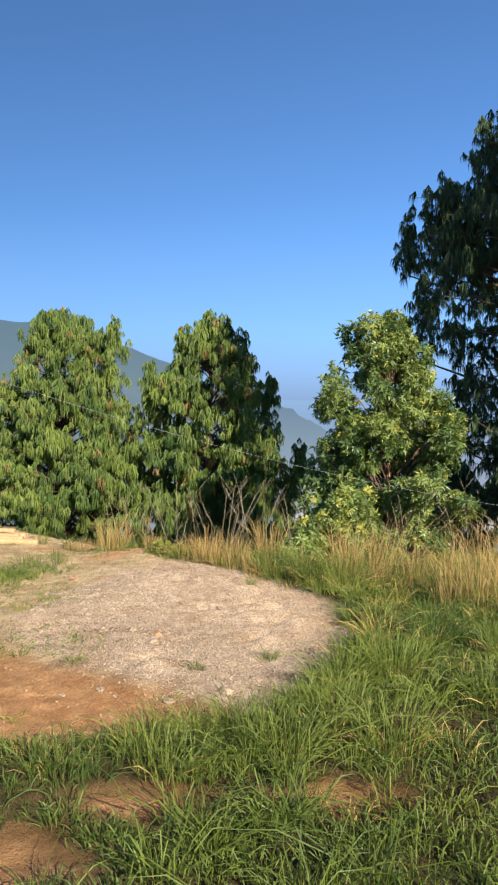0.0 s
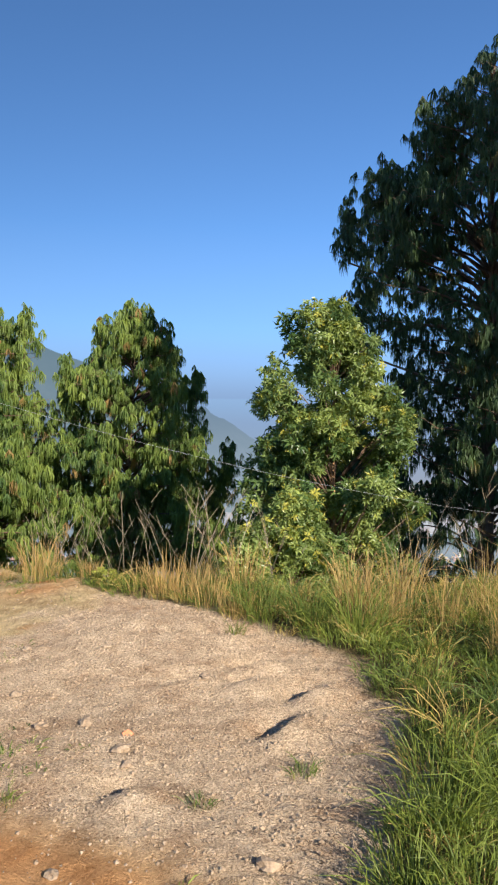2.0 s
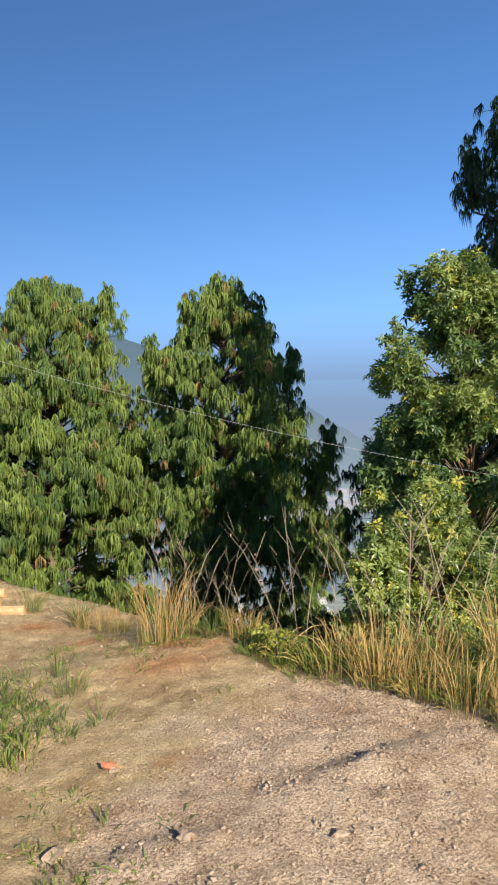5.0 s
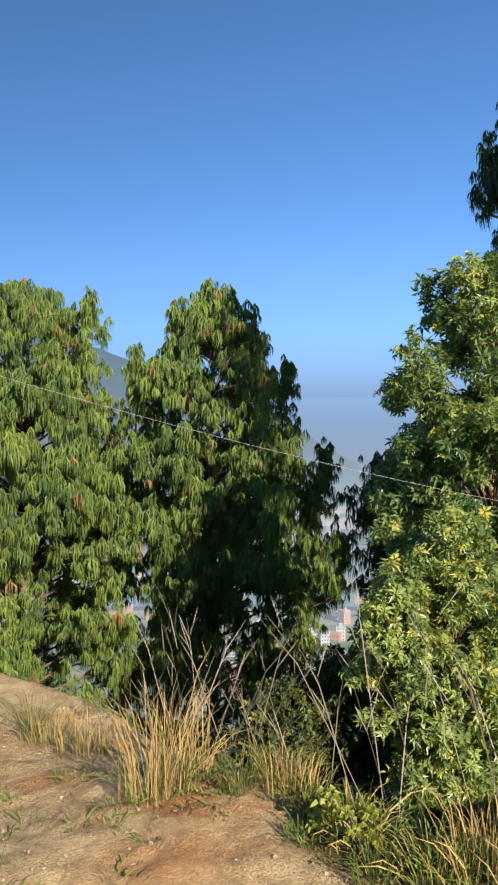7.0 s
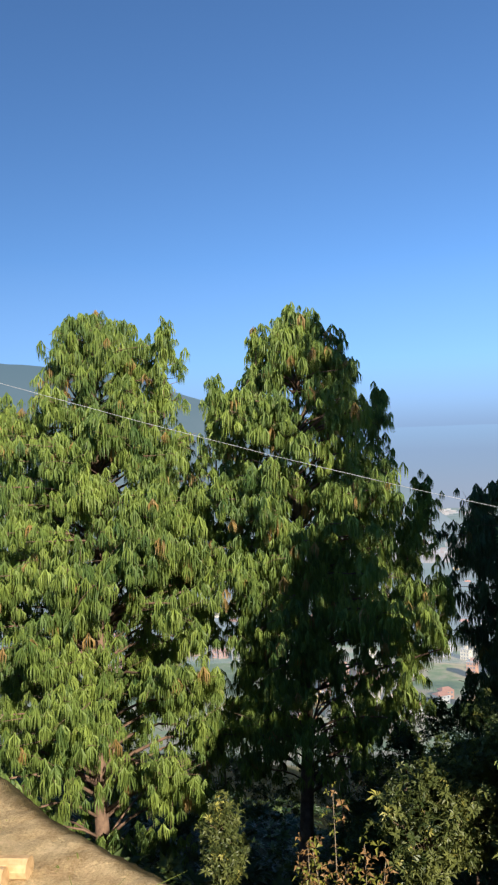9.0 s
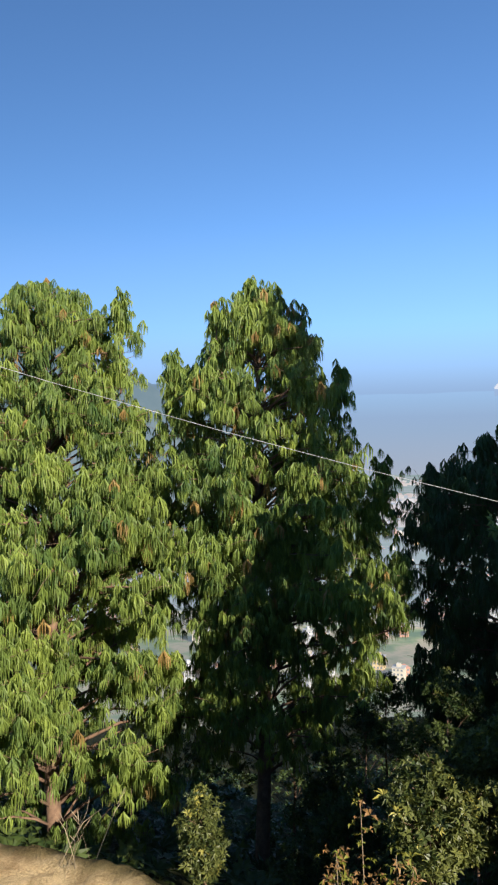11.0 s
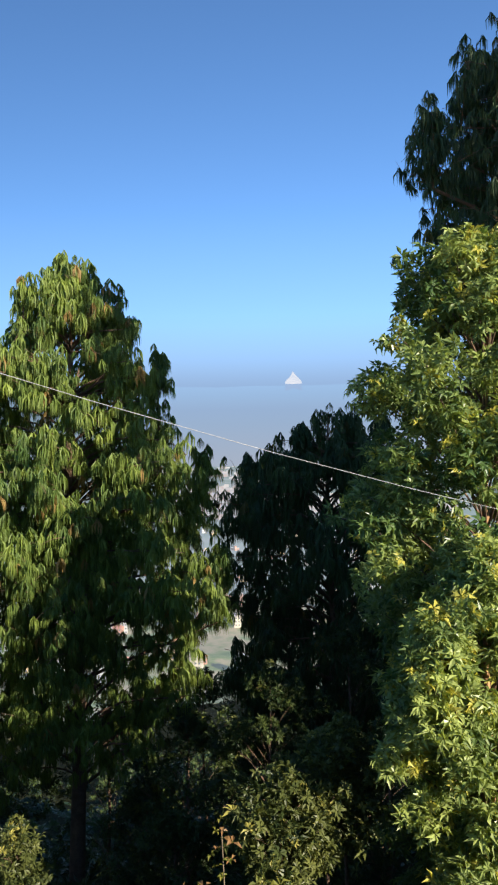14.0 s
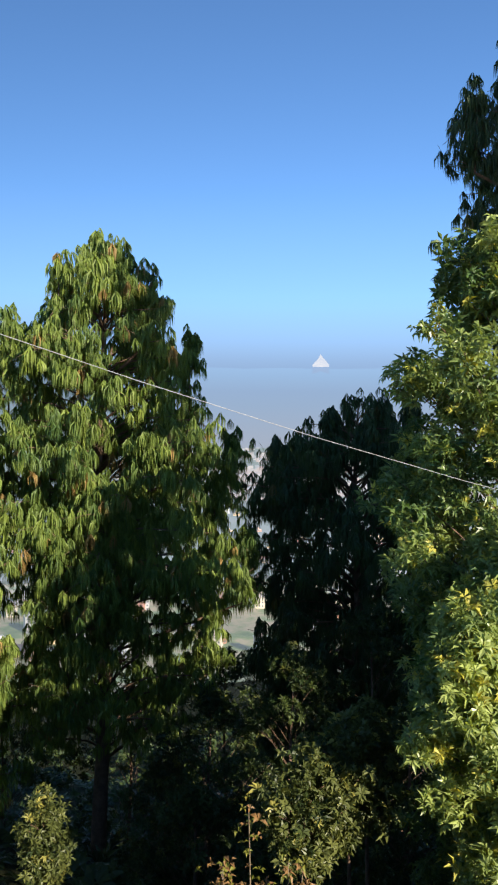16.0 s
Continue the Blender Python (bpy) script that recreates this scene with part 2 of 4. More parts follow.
def grain(x, y, s, seed=0):
    """Smooth random relief with s lumps a metre, from -1 to 1."""
    u, v = x * s + 37.3 * seed, y * s + 91.7 * seed
    iu, iv = np.floor(u).astype(int), np.floor(v).astype(int)
    fu, fv = u - iu, v - iv
    fu, fv = fu * fu * (3 - 2 * fu), fv * fv * (3 - 2 * fv)
    a, b = LATTICE[iu % 256, iv % 256], LATTICE[(iu + 1) % 256, iv % 256]
    c, d = LATTICE[iu % 256, (iv + 1) % 256], LATTICE[(iu + 1) % 256, (iv + 1) % 256]
    return a + (b - a) * fu + (c - a) * fv + (a - b - c + d) * fu * fv


VALLEY = -170.0
# worn ruts: x, y, heading, half length, depth
RUTS = [(0.10, 5.62, 0.8, 0.17, 0.058), (0.30, 6.06, 0.9, 0.18, 0.058), (0.10, 6.52, 0.5, 0.16, 0.06), (0.0, 6.24, 0.4, 0.12, 0.05), (-0.3, 6.3, 0.4, 0.2, 0.035), (-1.45, 5.8, 0.7, 0.14, 0.05), (-0.6, 5.0, 0.6, 0.10, 0.05), (-0.02, 7.05, 0.2, 0.2, 0.05), (-1.3, 6.9, 0.3, 0.3, 0.02), (-0.7, 7.3, 0.5, 0.3, 0.025)]


def height(x, y):
    x, y = np.asarray(x, float), np.asarray(y, float)
    s = (y - edge_y(x)) * 0.80
    top = 0.05 + 0.03 * wave(x, y, 1.3, 1) + 0.015 * grain(x, y, 2.2, 2) + 0.006 * grain(x, y, 5.3, 3) + 0.005 * grain(x, y, 12.0, 4) + 0.008 * grain(x, y, 24.0, 5)
    top = top + 0.16 * np.exp(-((x + 0.3) ** 2 + (y - 7.5) ** 2) / 1.2) + 0.17 * np.exp(-((x + 1.35) ** 2 + (y - 8.85) ** 2) / 0.8)
    for rx, ry, ra, rl, rd in RUTS:
        u, v = (x - rx) * math.cos(ra) + (y - ry) * math.sin(ra), (y - ry) * math.cos(ra) - (x - rx) * math.sin(ra)
        top = top - rd * np.exp(-((u / rl) ** 2) - (v / 0.08) ** 2) + 0.8 * rd * np.exp(-((u / rl) ** 2) - ((v + 0.14) / 0.10) ** 2)
    top = top + 0.07 * soft(x - grass_line(y), 0.0, 0.35) * soft(y, 3.6, 4.2)
    top = top + 0.05 * np.clip(x - 0.6, 0, 3)
    drop = np.where(s > 0, 0.44 * s + 3.0 * (1 - np.exp(-(np.maximum(s, 0) / 1.6) ** 1.5)), 0.0)
    z = top - drop + np.clip(s / 30, 0, 1) * 1.5 * wave(x, y, 0.13, 4)
    far = VALLEY + 4 * wave(x, y, 0.012, 5)
    k = np.clip((z - far) / 12, 0, 1)
    return np.where(s > 5, far + (z - far) * k, z)


def axis_steps(lo, hi, step, reach):
    inner = list(np.arange(lo, hi, step))
    up, down, g = [], [], step
    p, q = hi, lo
    while p < reach:
        up.append(p)
        g *= 1.13
        p += g
    g = step
    while q > -reach:
        g *= 1.13
        q -= g
        down.append(q)
    return np.array(down[::-1] + inner + up)


def soft(v, lo, hi):
    t = np.clip((v - lo) / (hi - lo), 0, 1)
    return t * t * (3 - 2 * t)


def grass_line(y):
    """The bank's side edge, x as a function of y."""
    return np.interp(y, [-2, 3.4, 3.9, 4.4, 5.0, 5.8, 6.6, 7.1, 7.7, 8.02, 8.15, 8.5, 9.1, 9.8, 10.4, 11.0, 12.2], [-3, -1.5, 0.08, 0.32, 0.58, 0.72, 0.55, 0.25, -0.2, -0.5, -0.9, -1.05, -1.2, -1.6, -2.0, -2.7, -4.3])


def zones(x, y):
    w = 0.16 * wave(x, y, 3.1, 6) + 0.07 * wave(x, y, 9.0, 7)
    gravel = 1 - soft(np.hypot((x + 0.30) / 1.45, (y - 6.15) / 2.15) + w, 0.85, 1.08)
    red = (1 - soft(y + 0.8 * (x + 0.25) + w, 3.95, 4.45)) * (1 - soft(y + 0.6 * w, 4.9, 6.2)) * soft(x + 2.5 * w, -4.6, -2.8) * soft(y + 2.5 * w, -1.5, 1.2)
    for ox, oy, orad in ((-1.5, 8.5, 0.3), (-2.1, 9.35, 0.2), (-1.3, 9.1, 0.15), (-2.6, 9.9, 0.2)):
        red = np.maximum(red, np.exp(-((x - ox) ** 2 + 2 * (y - oy) ** 2) / orad**2))
    gravel = gravel * (1 - red)
    turf = soft(x - grass_line(y) + w, -0.05, 0.18)
    bare = np.maximum(np.exp(-(((x + 0.34 + 0.3 * w) / 0.27) ** 2 + ((y - 3.02 + 0.5 * w) / 0.17) ** 2) * 1.1), np.exp(-(((x - 0.33 + 0.3 * w) / 0.26) ** 2 + ((y - 3.08 + 0.5 * w) / 0.12) ** 2) * 1.1))
    bare = np.maximum(bare, np.exp(-(((x + 0.80) / 0.38) ** 2 + ((y - 2.5 + 0.6 * w) / 0.27) ** 2) * 1.1))
    red = np.maximum(red, bare)
    return gravel, red, turf * (1 - bare), bare


def build_ground():
    xs, ys = axis_steps(-4.6, 3.0, 0.03, 4900), axis_steps(2.2, 12.4, 0.03, 4900)
    gx, gy = np.meshgrid(xs, ys)
    z = height(gx, gy)
    z = z + np.random.default_rng(5).normal(0, 0.0025, z.shape) * (gy < edge_y(gx) + 0.5)
    v = np.stack([gx, gy, z], -1).reshape(-1, 3)
    nx, ny = len(xs), len(ys)
    i = (np.arange(ny - 1)[:, None] * nx + np.arange(nx - 1)[None]).reshape(-1)
    f = np.stack([i, i + 1, i + nx + 1, i + nx], 1)
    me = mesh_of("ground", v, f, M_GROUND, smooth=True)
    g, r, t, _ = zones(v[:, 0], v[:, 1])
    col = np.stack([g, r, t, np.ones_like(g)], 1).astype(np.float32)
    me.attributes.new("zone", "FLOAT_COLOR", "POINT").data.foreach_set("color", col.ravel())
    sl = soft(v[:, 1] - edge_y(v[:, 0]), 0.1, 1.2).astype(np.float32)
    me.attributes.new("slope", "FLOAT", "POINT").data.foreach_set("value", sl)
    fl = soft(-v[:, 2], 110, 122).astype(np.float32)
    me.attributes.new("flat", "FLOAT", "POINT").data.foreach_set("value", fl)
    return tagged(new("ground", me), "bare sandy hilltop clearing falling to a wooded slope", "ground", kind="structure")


build_ground()

# ---- trees ----


def needle_tuft(seed, blades=20, length=0.42, spread=0.135, width=0.029):
    """A weeping tassel: needles arch out from the twig's end into a dome and hang straight down."""
    rng = np.random.default_rng(seed)
    a, r = rng.uniform(0, 6.283, blades), spread * np.sqrt(rng.uniform(0.08, 1, blades))
    ln = length * rng.uniform(0.75, 1.08, blades) * (1.12 - 0.35 * r / spread)
    c, s = np.cos(a), np.sin(a)
    top = 0.06 - 0.10 * (r / spread) ** 2
    p = [np.stack([0.25 * r * c, 0.25 * r * s, top + 0.01], 1), np.stack([r * c, r * s, top - 0.09], 1), np.stack([1.04 * r * c, 1.04 * r * s, top - ln], 1)]
    return strips(np.stack(p, 1), np.full(blades, width), rng)


def profile_radius(profile, z, az):
    zs = [p[0] for p in profile][::-1]
    left = np.interp(z, zs, [p[1] for p in profile][::-1])
    right = np.interp(z, zs, [p[2] for p in profile][::-1])
    mid, c = 0.5 * (left + right), np.cos(az)
    return np.where(c > 0, mid + (right - mid) * c * c, mid + (left - mid) * c * c)


def weeping_pine(x, y, base, profile, mat, label, seed, limbs=150, tufts=5200, lean=0.0, odd=0.05, size=1.0, trunk_r=0.2, leaders=()):
    """profile: rows of world height, reach to -x, reach to +x, from the top down."""
    rng = np.random.default_rng(seed)
    tree = tagged(empty("pine_tree", x, y, base), label, "tree", "weeping pines on the slope")
    top, low = profile[0][0] - base, profile[-1][0] - base
    tz = np.linspace(-0.5, top - 0.15, 16)
    tx = lean * (tz / top) ** 2 + 0.08 * np.sin(tz * 0.6 + seed)
    ty = 0.06 * np.sin(tz * 0.5 + 2 * seed)
    rad = trunk_r * (1 - tz / (top + 0.3)) ** 0.8 + 0.012
    tv, tf = tube(np.stack([tx, ty, tz], 1), rad, 9)
    part("trunk", mesh_of("trunk", tv, tf, M_BARK, smooth=True), tree)
    spots = []
    zs = low + (top - low) * np.sort(rng.uniform(0, 1, limbs) ** 0.75)
    for i, z in enumerate(zs):
        az = i * 2.399 + rng.normal(0, 0.3)
        reach = float(profile_radius(profile, z + base, az)) * rng.uniform(0.74, 1.03)
        if reach < 0.12:
            continue
        z0 = max(z - 0.30 * reach, 0.3)
        s = np.linspace(0, 1, 6)
        cx, cy = np.interp(z0, tz, tx), np.interp(z0, tz, ty)
        bend = 0.15 * reach * np.sin(s * 3.0) * rng.normal(0, 0.6)
        px = cx + reach * s * math.cos(az) - bend * math.sin(az)
        py = cy + reach * s * math.sin(az) + bend * math.cos(az)
        pz = z0 + (z - z0) * np.sin(s * 1.9) / math.sin(1.9) + 0.04 * reach * np.sin(s * 6)
        p = np.stack([px, py, pz], 1)
        pieces = [tube(p, np.linspace(0.012 + 0.011 * reach, 0.006, 6), 5)]
        for k in range(max(2, int(2.6 * reach))):
            t = rng.uniform(0.25, 1.0)
            o = np.array([np.interp(t, s, p[:, j]) for j in range(3)])
            ta = az + rng.choice([-1, 1]) * rng.uniform(0.4, 1.2)
            ln = (0.28 + 0.24 * reach) * rng.uniform(0.6, 1.1) * (1.15 - 0.5 * t)
            e = o + np.array([ln * math.cos(ta), ln * math.sin(ta), ln * rng.uniform(-0.6, 0.7)])
            pieces.append(tube(np.stack([o, 0.5 * (o + e) + (0, 0, 0.06 * ln), e]), [0.008, 0.006, 0.004], 4))
            spots.append((o, e, ln))
        spots.append((p[3], p[5], 0.7 * reach))
        bv, bf = join(pieces)
        part("branch", mesh_of("branch", bv, bf, M_BARK, smooth=True), tree)
    for dx, dy, z_low, z_top, r in leaders:
        a = np.array([np.interp(z_low - base - 1.2, tz, tx), 0.0, z_low - base - 1.2])
        p = np.array([a + (np.array([dx, dy, z_low - base]) - a) * t for t in (0, 0.5, 1.0)] + [(dx, dy, z_top - base - 0.1)])
        pieces = [tube(p, [0.05, 0.04, 0.03, 0.008], 5)]
        for k in range(26):
            t = rng.uniform(0, 1)
            o = np.array([dx, dy, z_low - base + (z_top - z_low) * t])
            e = o + np.array([math.cos(k * 2.4), math.sin(k * 2.4), 0.35]) * r * (1.15 - t) * rng.uniform(0.6, 1.0)
            pieces.append(tube(np.stack([o, 0.5 * (o + e), e]), [0.010, 0.008, 0.005], 4))
            spots.append((o, e, 1.1 * r))
        bv, bf = join(pieces)
        part("branch", mesh_of("branch", bv, bf, M_BARK, smooth=True), tree)
    w = np.array([q[2] for q in spots])
    pick = rng.choice(len(spots), tufts, p=w / w.sum())
    o, e = np.array([q[0] for q in spots])[pick], np.array([q[1] for q in spots])[pick]
    pos = o + (e - o) * rng.uniform(0.05, 1.05, tufts)[:, None] + rng.normal(0, 1, (tufts, 3)) * (0.09, 0.09, 0.17) + (0, 0, 0.10)
    clump = 0.5 + 0.5 * wave(pos[:, 0] + pos[:, 1] * 0.7, pos[:, 2], 1.6, seed)
    tint = np.clip(0.15 + 0.45 * clump + rng.uniform(-0.2, 0.35, tufts), 0, 0.87)
    tint[rng.uniform(0, 1, tufts) < odd] = 0.97
    vs, fs, ts, off = [], [], [], 0
    for k in range(4):
        sel = np.arange(tufts) % 4 == k
        v, f = needle_tuft(seed * 10 + k)
        v, f, t = scatter(v, f, spins(sel.sum(), rng, 0.65 * size, 1.2 * size, 0.10), pos[sel], tint[sel])
        vs.append(v), fs.append(f + off), ts.append(t)
        off += len(v)
    part("crown", mesh_of("crown", np.concatenate(vs), np.concatenate(fs), mat, np.concatenate(ts)), tree)
    return tree


def ground_z(x, y):
    return float(height(x, y))


PINE_A = [(6.5, 0.1, 0.1), (6.1, 0.6, 0.6), (5.6, 1.1, 2.2), (4.7, 1.4, 2.4), (3.2, 2.4, 2.6), (1.2, 3.6, 3.2), (-1, 4.2, 4.0), (-3.3, 4.5, 4.2), (-5.6, 4.5, 4.6), (-7.2, 4.2, 4.4), (-8.2, 2.5, 3.0)]
PINE_B = [(6.45, 0.05, 0.05), (5.95, 0.4, 0.5), (5.5, 1.0, 1.1), (4.8, 1.5, 1.6), (4.1, 1.7, 1.7), (3.9, 2.6, 1.8), (3.5, 2.7, 2.7), (2.2, 2.8, 2.6), (1.5, 2.7, 3.4), (1.1, 2.6, 3.8), (0.2, 2.7, 3.2), (-0.9, 2.4, 3.9), (-1.7, 2.3, 4.3), (-3.2, 2.3, 3.8), (-5, 2.8, 2.9), (-6.4, 1.8, 1.8)]
PINE_C = [(12.6, 0.1, 0.1), (11.8, 0.7, 1.5), (11.0, 1.5, 2.6), (9.4, 2.6, 3.2), (8.2, 4.2, 3.6), (6.6, 4.3, 4.0), (5.6, 3.9, 4.2), (4.6, 3.8, 4.4), (3.6, 2.4, 4.4), (2.4, 2.8, 4.4), (1.0, 1.9, 4.2), (-1.0, 2.6, 4.0), (-3.5, 2.2, 3.0)]
PINE_D = [(2.5, 0.2, 0.2), (2.1, 0.9, 1.0), (1.6, 1.9, 2.0), (1.2, 2.7, 2.6), (0.2, 3.5, 3.2), (-1.2, 3.6, 3.6), (-3, 3.2, 3.8), (-5, 3.7, 3.8), (-7, 3.6, 3.6), (-9, 2.6, 3.0)]
PINE_E = [(3.6, 0.2, 0.2), (2.8, 1.2, 1.2), (1.5, 2.3, 2.3), (0, 3.2, 3.2), (-3, 4.0, 4.0), (-7, 3.5, 3.5)]
weeping_pine(-7.6, 30.0, ground_z(-7.6, 30.0), PINE_A, M_NEEDLE, "tall sunlit weeping pine with drooping bright green needles", 3, limbs=250, tufts=10800, odd=0.025, leaders=[(0.0, 0, 4.9, 6.2, 0.5), (-0.8, 0, 4.4, 6.2, 0.55), (0.7, 0, 4.2, 5.9, 0.6), (2.0, -0.3, 3.4, 6.0, 0.8), (-2.6, 0.2, 1.5, 4.0, 0.8), (3.0, -0.5, -1.2, 1.0, 0.9)])
weeping_pine(-1.9, 30.2, ground_z(-1.9, 30.2), PINE_B, M_NEEDLE, "weeping pine half in shade with bare lower trunk", 5, limbs=200, tufts=8800, odd=0.025, leaders=[(-2.3, -0.2, 1.8, 4.2, 0.65), (2.3, 0, 1.6, 3.9, 0.6), (3.5, 0.2, -0.6, 1.5, 0.55), (3.9, 0, -3.2, -1.1, 0.6), (3.0, 0, -1.8, 0.2, 0.7), (2.9, 0.2, -5.2, -3.2, 0.8), (1.6, -0.4, -6.0, -4.2, 0.8), (0.4, -0.8, -4.4, -2.2, 1.1), (-0.9, -0.8, -4.8, -2.6, 1.1), (0.5, -0.9, -2.2, -0.2, 1.1), (-0.6, -0.9, -1.6, 0.4, 1.0), (-1.5, 0.2, -5.4, -3.5, 0.8), (-1.1, -0.3, 3.9, 5.7, 0.5), (-0.1, 0, 4.8, 6.25, 0.45), (0.5, 0, 4.2, 6.1, 0.5), (1.2, 0, 3.8, 5.6, 0.55)])
weeping_pine(8.3, 22.9, ground_z(8.3, 22.9), PINE_C, M_NEEDLE_SHADE, "very tall dark weeping pine in deep shade", 7, limbs=270, tufts=8200, odd=0.02, size=0.88, trunk_r=0.28, leaders=[(-1.9, 0, 8.4, 11.1, 0.9), (-4.1, -0.3, 6.4, 8.0, 0.6), (-3.0, 0, 7.0, 9.4, 0.8), (-1.2, 0, 8.0, 10.4, 0.9), (-3.6, 0, 4.0, 6.2, 0.8), (-2.4, 0, 1.5, 3.6, 0.8)])
weeping_pine(6.2, 32.3, ground_z(6.2, 32.3), PINE_D, M_NEEDLE_SHADE, "lower dark pine in the shade down the slope", 11, limbs=160, tufts=5200, odd=0.02, size=1.25, leaders=[(-2.3, 0.8, -0.8, 1.3, 0.7), (-1.0, 0, 0.2, 2.0, 0.7), (0.6, -0.3, 0.6, 2.4, 0.7), (1.8, 0, 0, 2.2, 0.8)])
weeping_pine(-14.0, 33.0, ground_z(-14.0, 33.0), PINE_E, M_NEEDLE, "smaller green pine beyond the sunlit one", 13, limbs=80, tufts=1300)


def leaf_rosette(seed, leaves=9, length=0.17, width=0.05, droop=0.5):
    rng = np.random.default_rng(seed)
    vs, fs = [], []
    for k in range(leaves):
        a = 6.283 * k / leaves + rng.normal(0, 0.25)
        up = rng.uniform(-0.3, 0.75)
        ln = length * rng.uniform(0.7, 1.15)
        d = np.array([math.cos(a) * math.cos(up), math.sin(a) * math.cos(up), math.sin(up)])
        side = np.array([-math.sin(a), math.cos(a), rng.normal(0, 0.3)]) * width * 0.5
        mid, tip = 0.5 * ln * d, ln * d - np.array([0, 0, droop * ln * 0.5])
        o = 5 * k
        vs += [0.06 * ln * d, mid + side + (0, 0, 0.01), mid - (0, 0, 0.006), mid - side + (0, 0, 0.01), tip]
        fs += [(o, o + 2, o + 1), (o, o + 3, o + 2), (o + 1, o + 2, o + 4), (o + 2, o + 3, o + 4)]
    return np.array(vs), np.array(fs)


def leafy_plant(name, x, y, base, profile, mat, bark, label, category, seed, clumps=120, rosettes=3200, leaf=0.17, trunk_r=0.12, lean=0.0, low_start=0.5, clump_r=0.42, group="", odd=0.08, droop=0.5, tones=(0.05, 0.6), sun_squash=1.0):
    """A broadleaf tree or shrub: trunk, limbs to clump centres, and clumps of leaf rosettes."""
    rng = np.random.default_rng(seed)
    plant = tagged(empty(name, x, y, base), label, category, group)
    top, low = profile[0][0] - base, profile[-1][0] - base
    tz = np.linspace(-0.4, top * 0.9, 10)
    tx, ty = lean * (tz / top) + 0.05 * np.sin(tz * 1.1 + seed), 0.05 * np.sin(tz * 0.9 + seed)
    tv, tf = tube(np.stack([tx, ty, tz], 1), trunk_r * (1 - np.clip(tz, 0, None) / (top * 1.02)) + 0.012, 8)
    part("trunk", mesh_of("trunk", tv, tf, bark, smooth=True), plant)
    cz = low + (top - low) * rng.uniform(0, 1, clumps)
    az = np.arange(clumps) * 2.399
    rr = np.array([float(profile_radius(profile, z + base, q)) for z, q in zip(cz, az)]) * rng.uniform(0.35, 1.0, clumps) ** 0.8
    rr = np.clip(rr - 0.5 * clump_r, 0.0, None)
    lx = np.interp(cz, tz, tx)
    cen = np.stack([lx + rr * np.cos(az), rr * np.sin(az), cz], 1)
    sunward = np.array([0.45, -0.89, 0.0])  # heading of the sun; crowns are pressed flat along it to look more lit
    cen -= (1 - sun_squash) * (cen @ sunward)[:, None] * sunward
    pieces = []
    for c in cen:
        z0 = max(low_start * low, c[2] - 0.9 * math.hypot(c[0], c[1]) - 0.2)
        z0 = min(max(z0, 0.1), top * 0.85)
        o = np.array([np.interp(z0, tz, tx), np.interp(z0, tz, ty), z0])
        m = 0.5 * (o + c) + (0, 0, 0.12)
        pieces.append(tube(np.stack([o, m, c]), [0.020 * trunk_r / 0.12, 0.012 * trunk_r / 0.12, 0.005], 5))
    bv, bf = join(pieces)
    part("limbwork", mesh_of("limbwork", bv, bf, M_BARK, smooth=True), plant)["kind"] = "stuff"
    pick = rng.integers(0, clumps, rosettes)
    d = rng.normal(size=(rosettes, 3))
    d /= np.linalg.norm(d, axis=1, keepdims=True)
    pos = cen[pick] + d * (clump_r * rng.uniform(0.35, 1.0, rosettes) ** 0.5)[:, None] * (1, 1, 0.85)
    tone = rng.uniform(*tones, clumps)
    tint = np.clip(tone[pick] + rng.uniform(-0.15, 0.25, rosettes), 0, 0.84)
    tint[rng.uniform(0, 1, rosettes) < odd] = 0.97
    vs, fs, ts, off = [], [], [], 0
    for k in range(3):
        sel = np.arange(rosettes) % 3 == k
        v, f = leaf_rosette(seed * 7 + k, length=leaf, width=leaf * 0.32, droop=droop)
        v, f, t = scatter(v, f, spins(sel.sum(), rng, 0.7, 1.2, 0.8), pos[sel], tint[sel])
        vs.append(v), fs.append(f + off), ts.append(t)
        off += len(v)
    part("crown", mesh_of("crown", np.concatenate(vs), np.concatenate(fs), mat, np.concatenate(ts)), plant)
    return plant


BROAD = [(4.55, 1.05, -0.4), (4.2, 1.4, 0.0), (3.7, 1.75, 0.8), (3.1, 2.15, 1.0), (2.3, 1.95, 1.6), (1.9, 2.0, 1.9), (1.0, 2.6, 2.3), (0.6, 2.5, 2.3), (-0.8, 1.8, 2.3), (-1.6, 1.7, 2.2), (-3.1, 1.6, 2.0), (-4.6, 1.5, 1.9), (-5.6, 1.3, 1.3)]
leafy_plant("broadleaf_tree", 3.3, 19.7, ground_z(3.3, 19.7), BROAD, M_LEAF, M_BARK_RED, "dense broadleaf tree with whorls of glossy narrow leaves", "tree", 21, clumps=300, rosettes=13000, leaf=0.155, lean=0.0, clump_r=0.36, odd=0.06, droop=0.7, tones=(0.0, 0.6))

YOUNG = [(0.3, 0.5, 0.6), (-0.5, 1.4, 1.2), (-1.1, 2.0, 1.5), (-2.2, 2.05, 1.5), (-3.0, 1.7, 1.3), (-3.7, 1.2, 0.9), (-4.3, 0.6, 0.5)]
# crown shaped flat towards the sun, so the side in view catches more light
leafy_plant("broadleaf_tree", 2.04, 17.9, ground_z(2.04, 17.9), YOUNG, M_LEAF, M_BARK_RED, "young broadleaf tree with an orange trunk beside a taller one", "tree", 23, clumps=210, rosettes=7500, leaf=0.15, trunk_r=0.10, clump_r=0.30, odd=0.09, droop=0.6, tones=(0.1, 0.76), sun_squash=0.42)

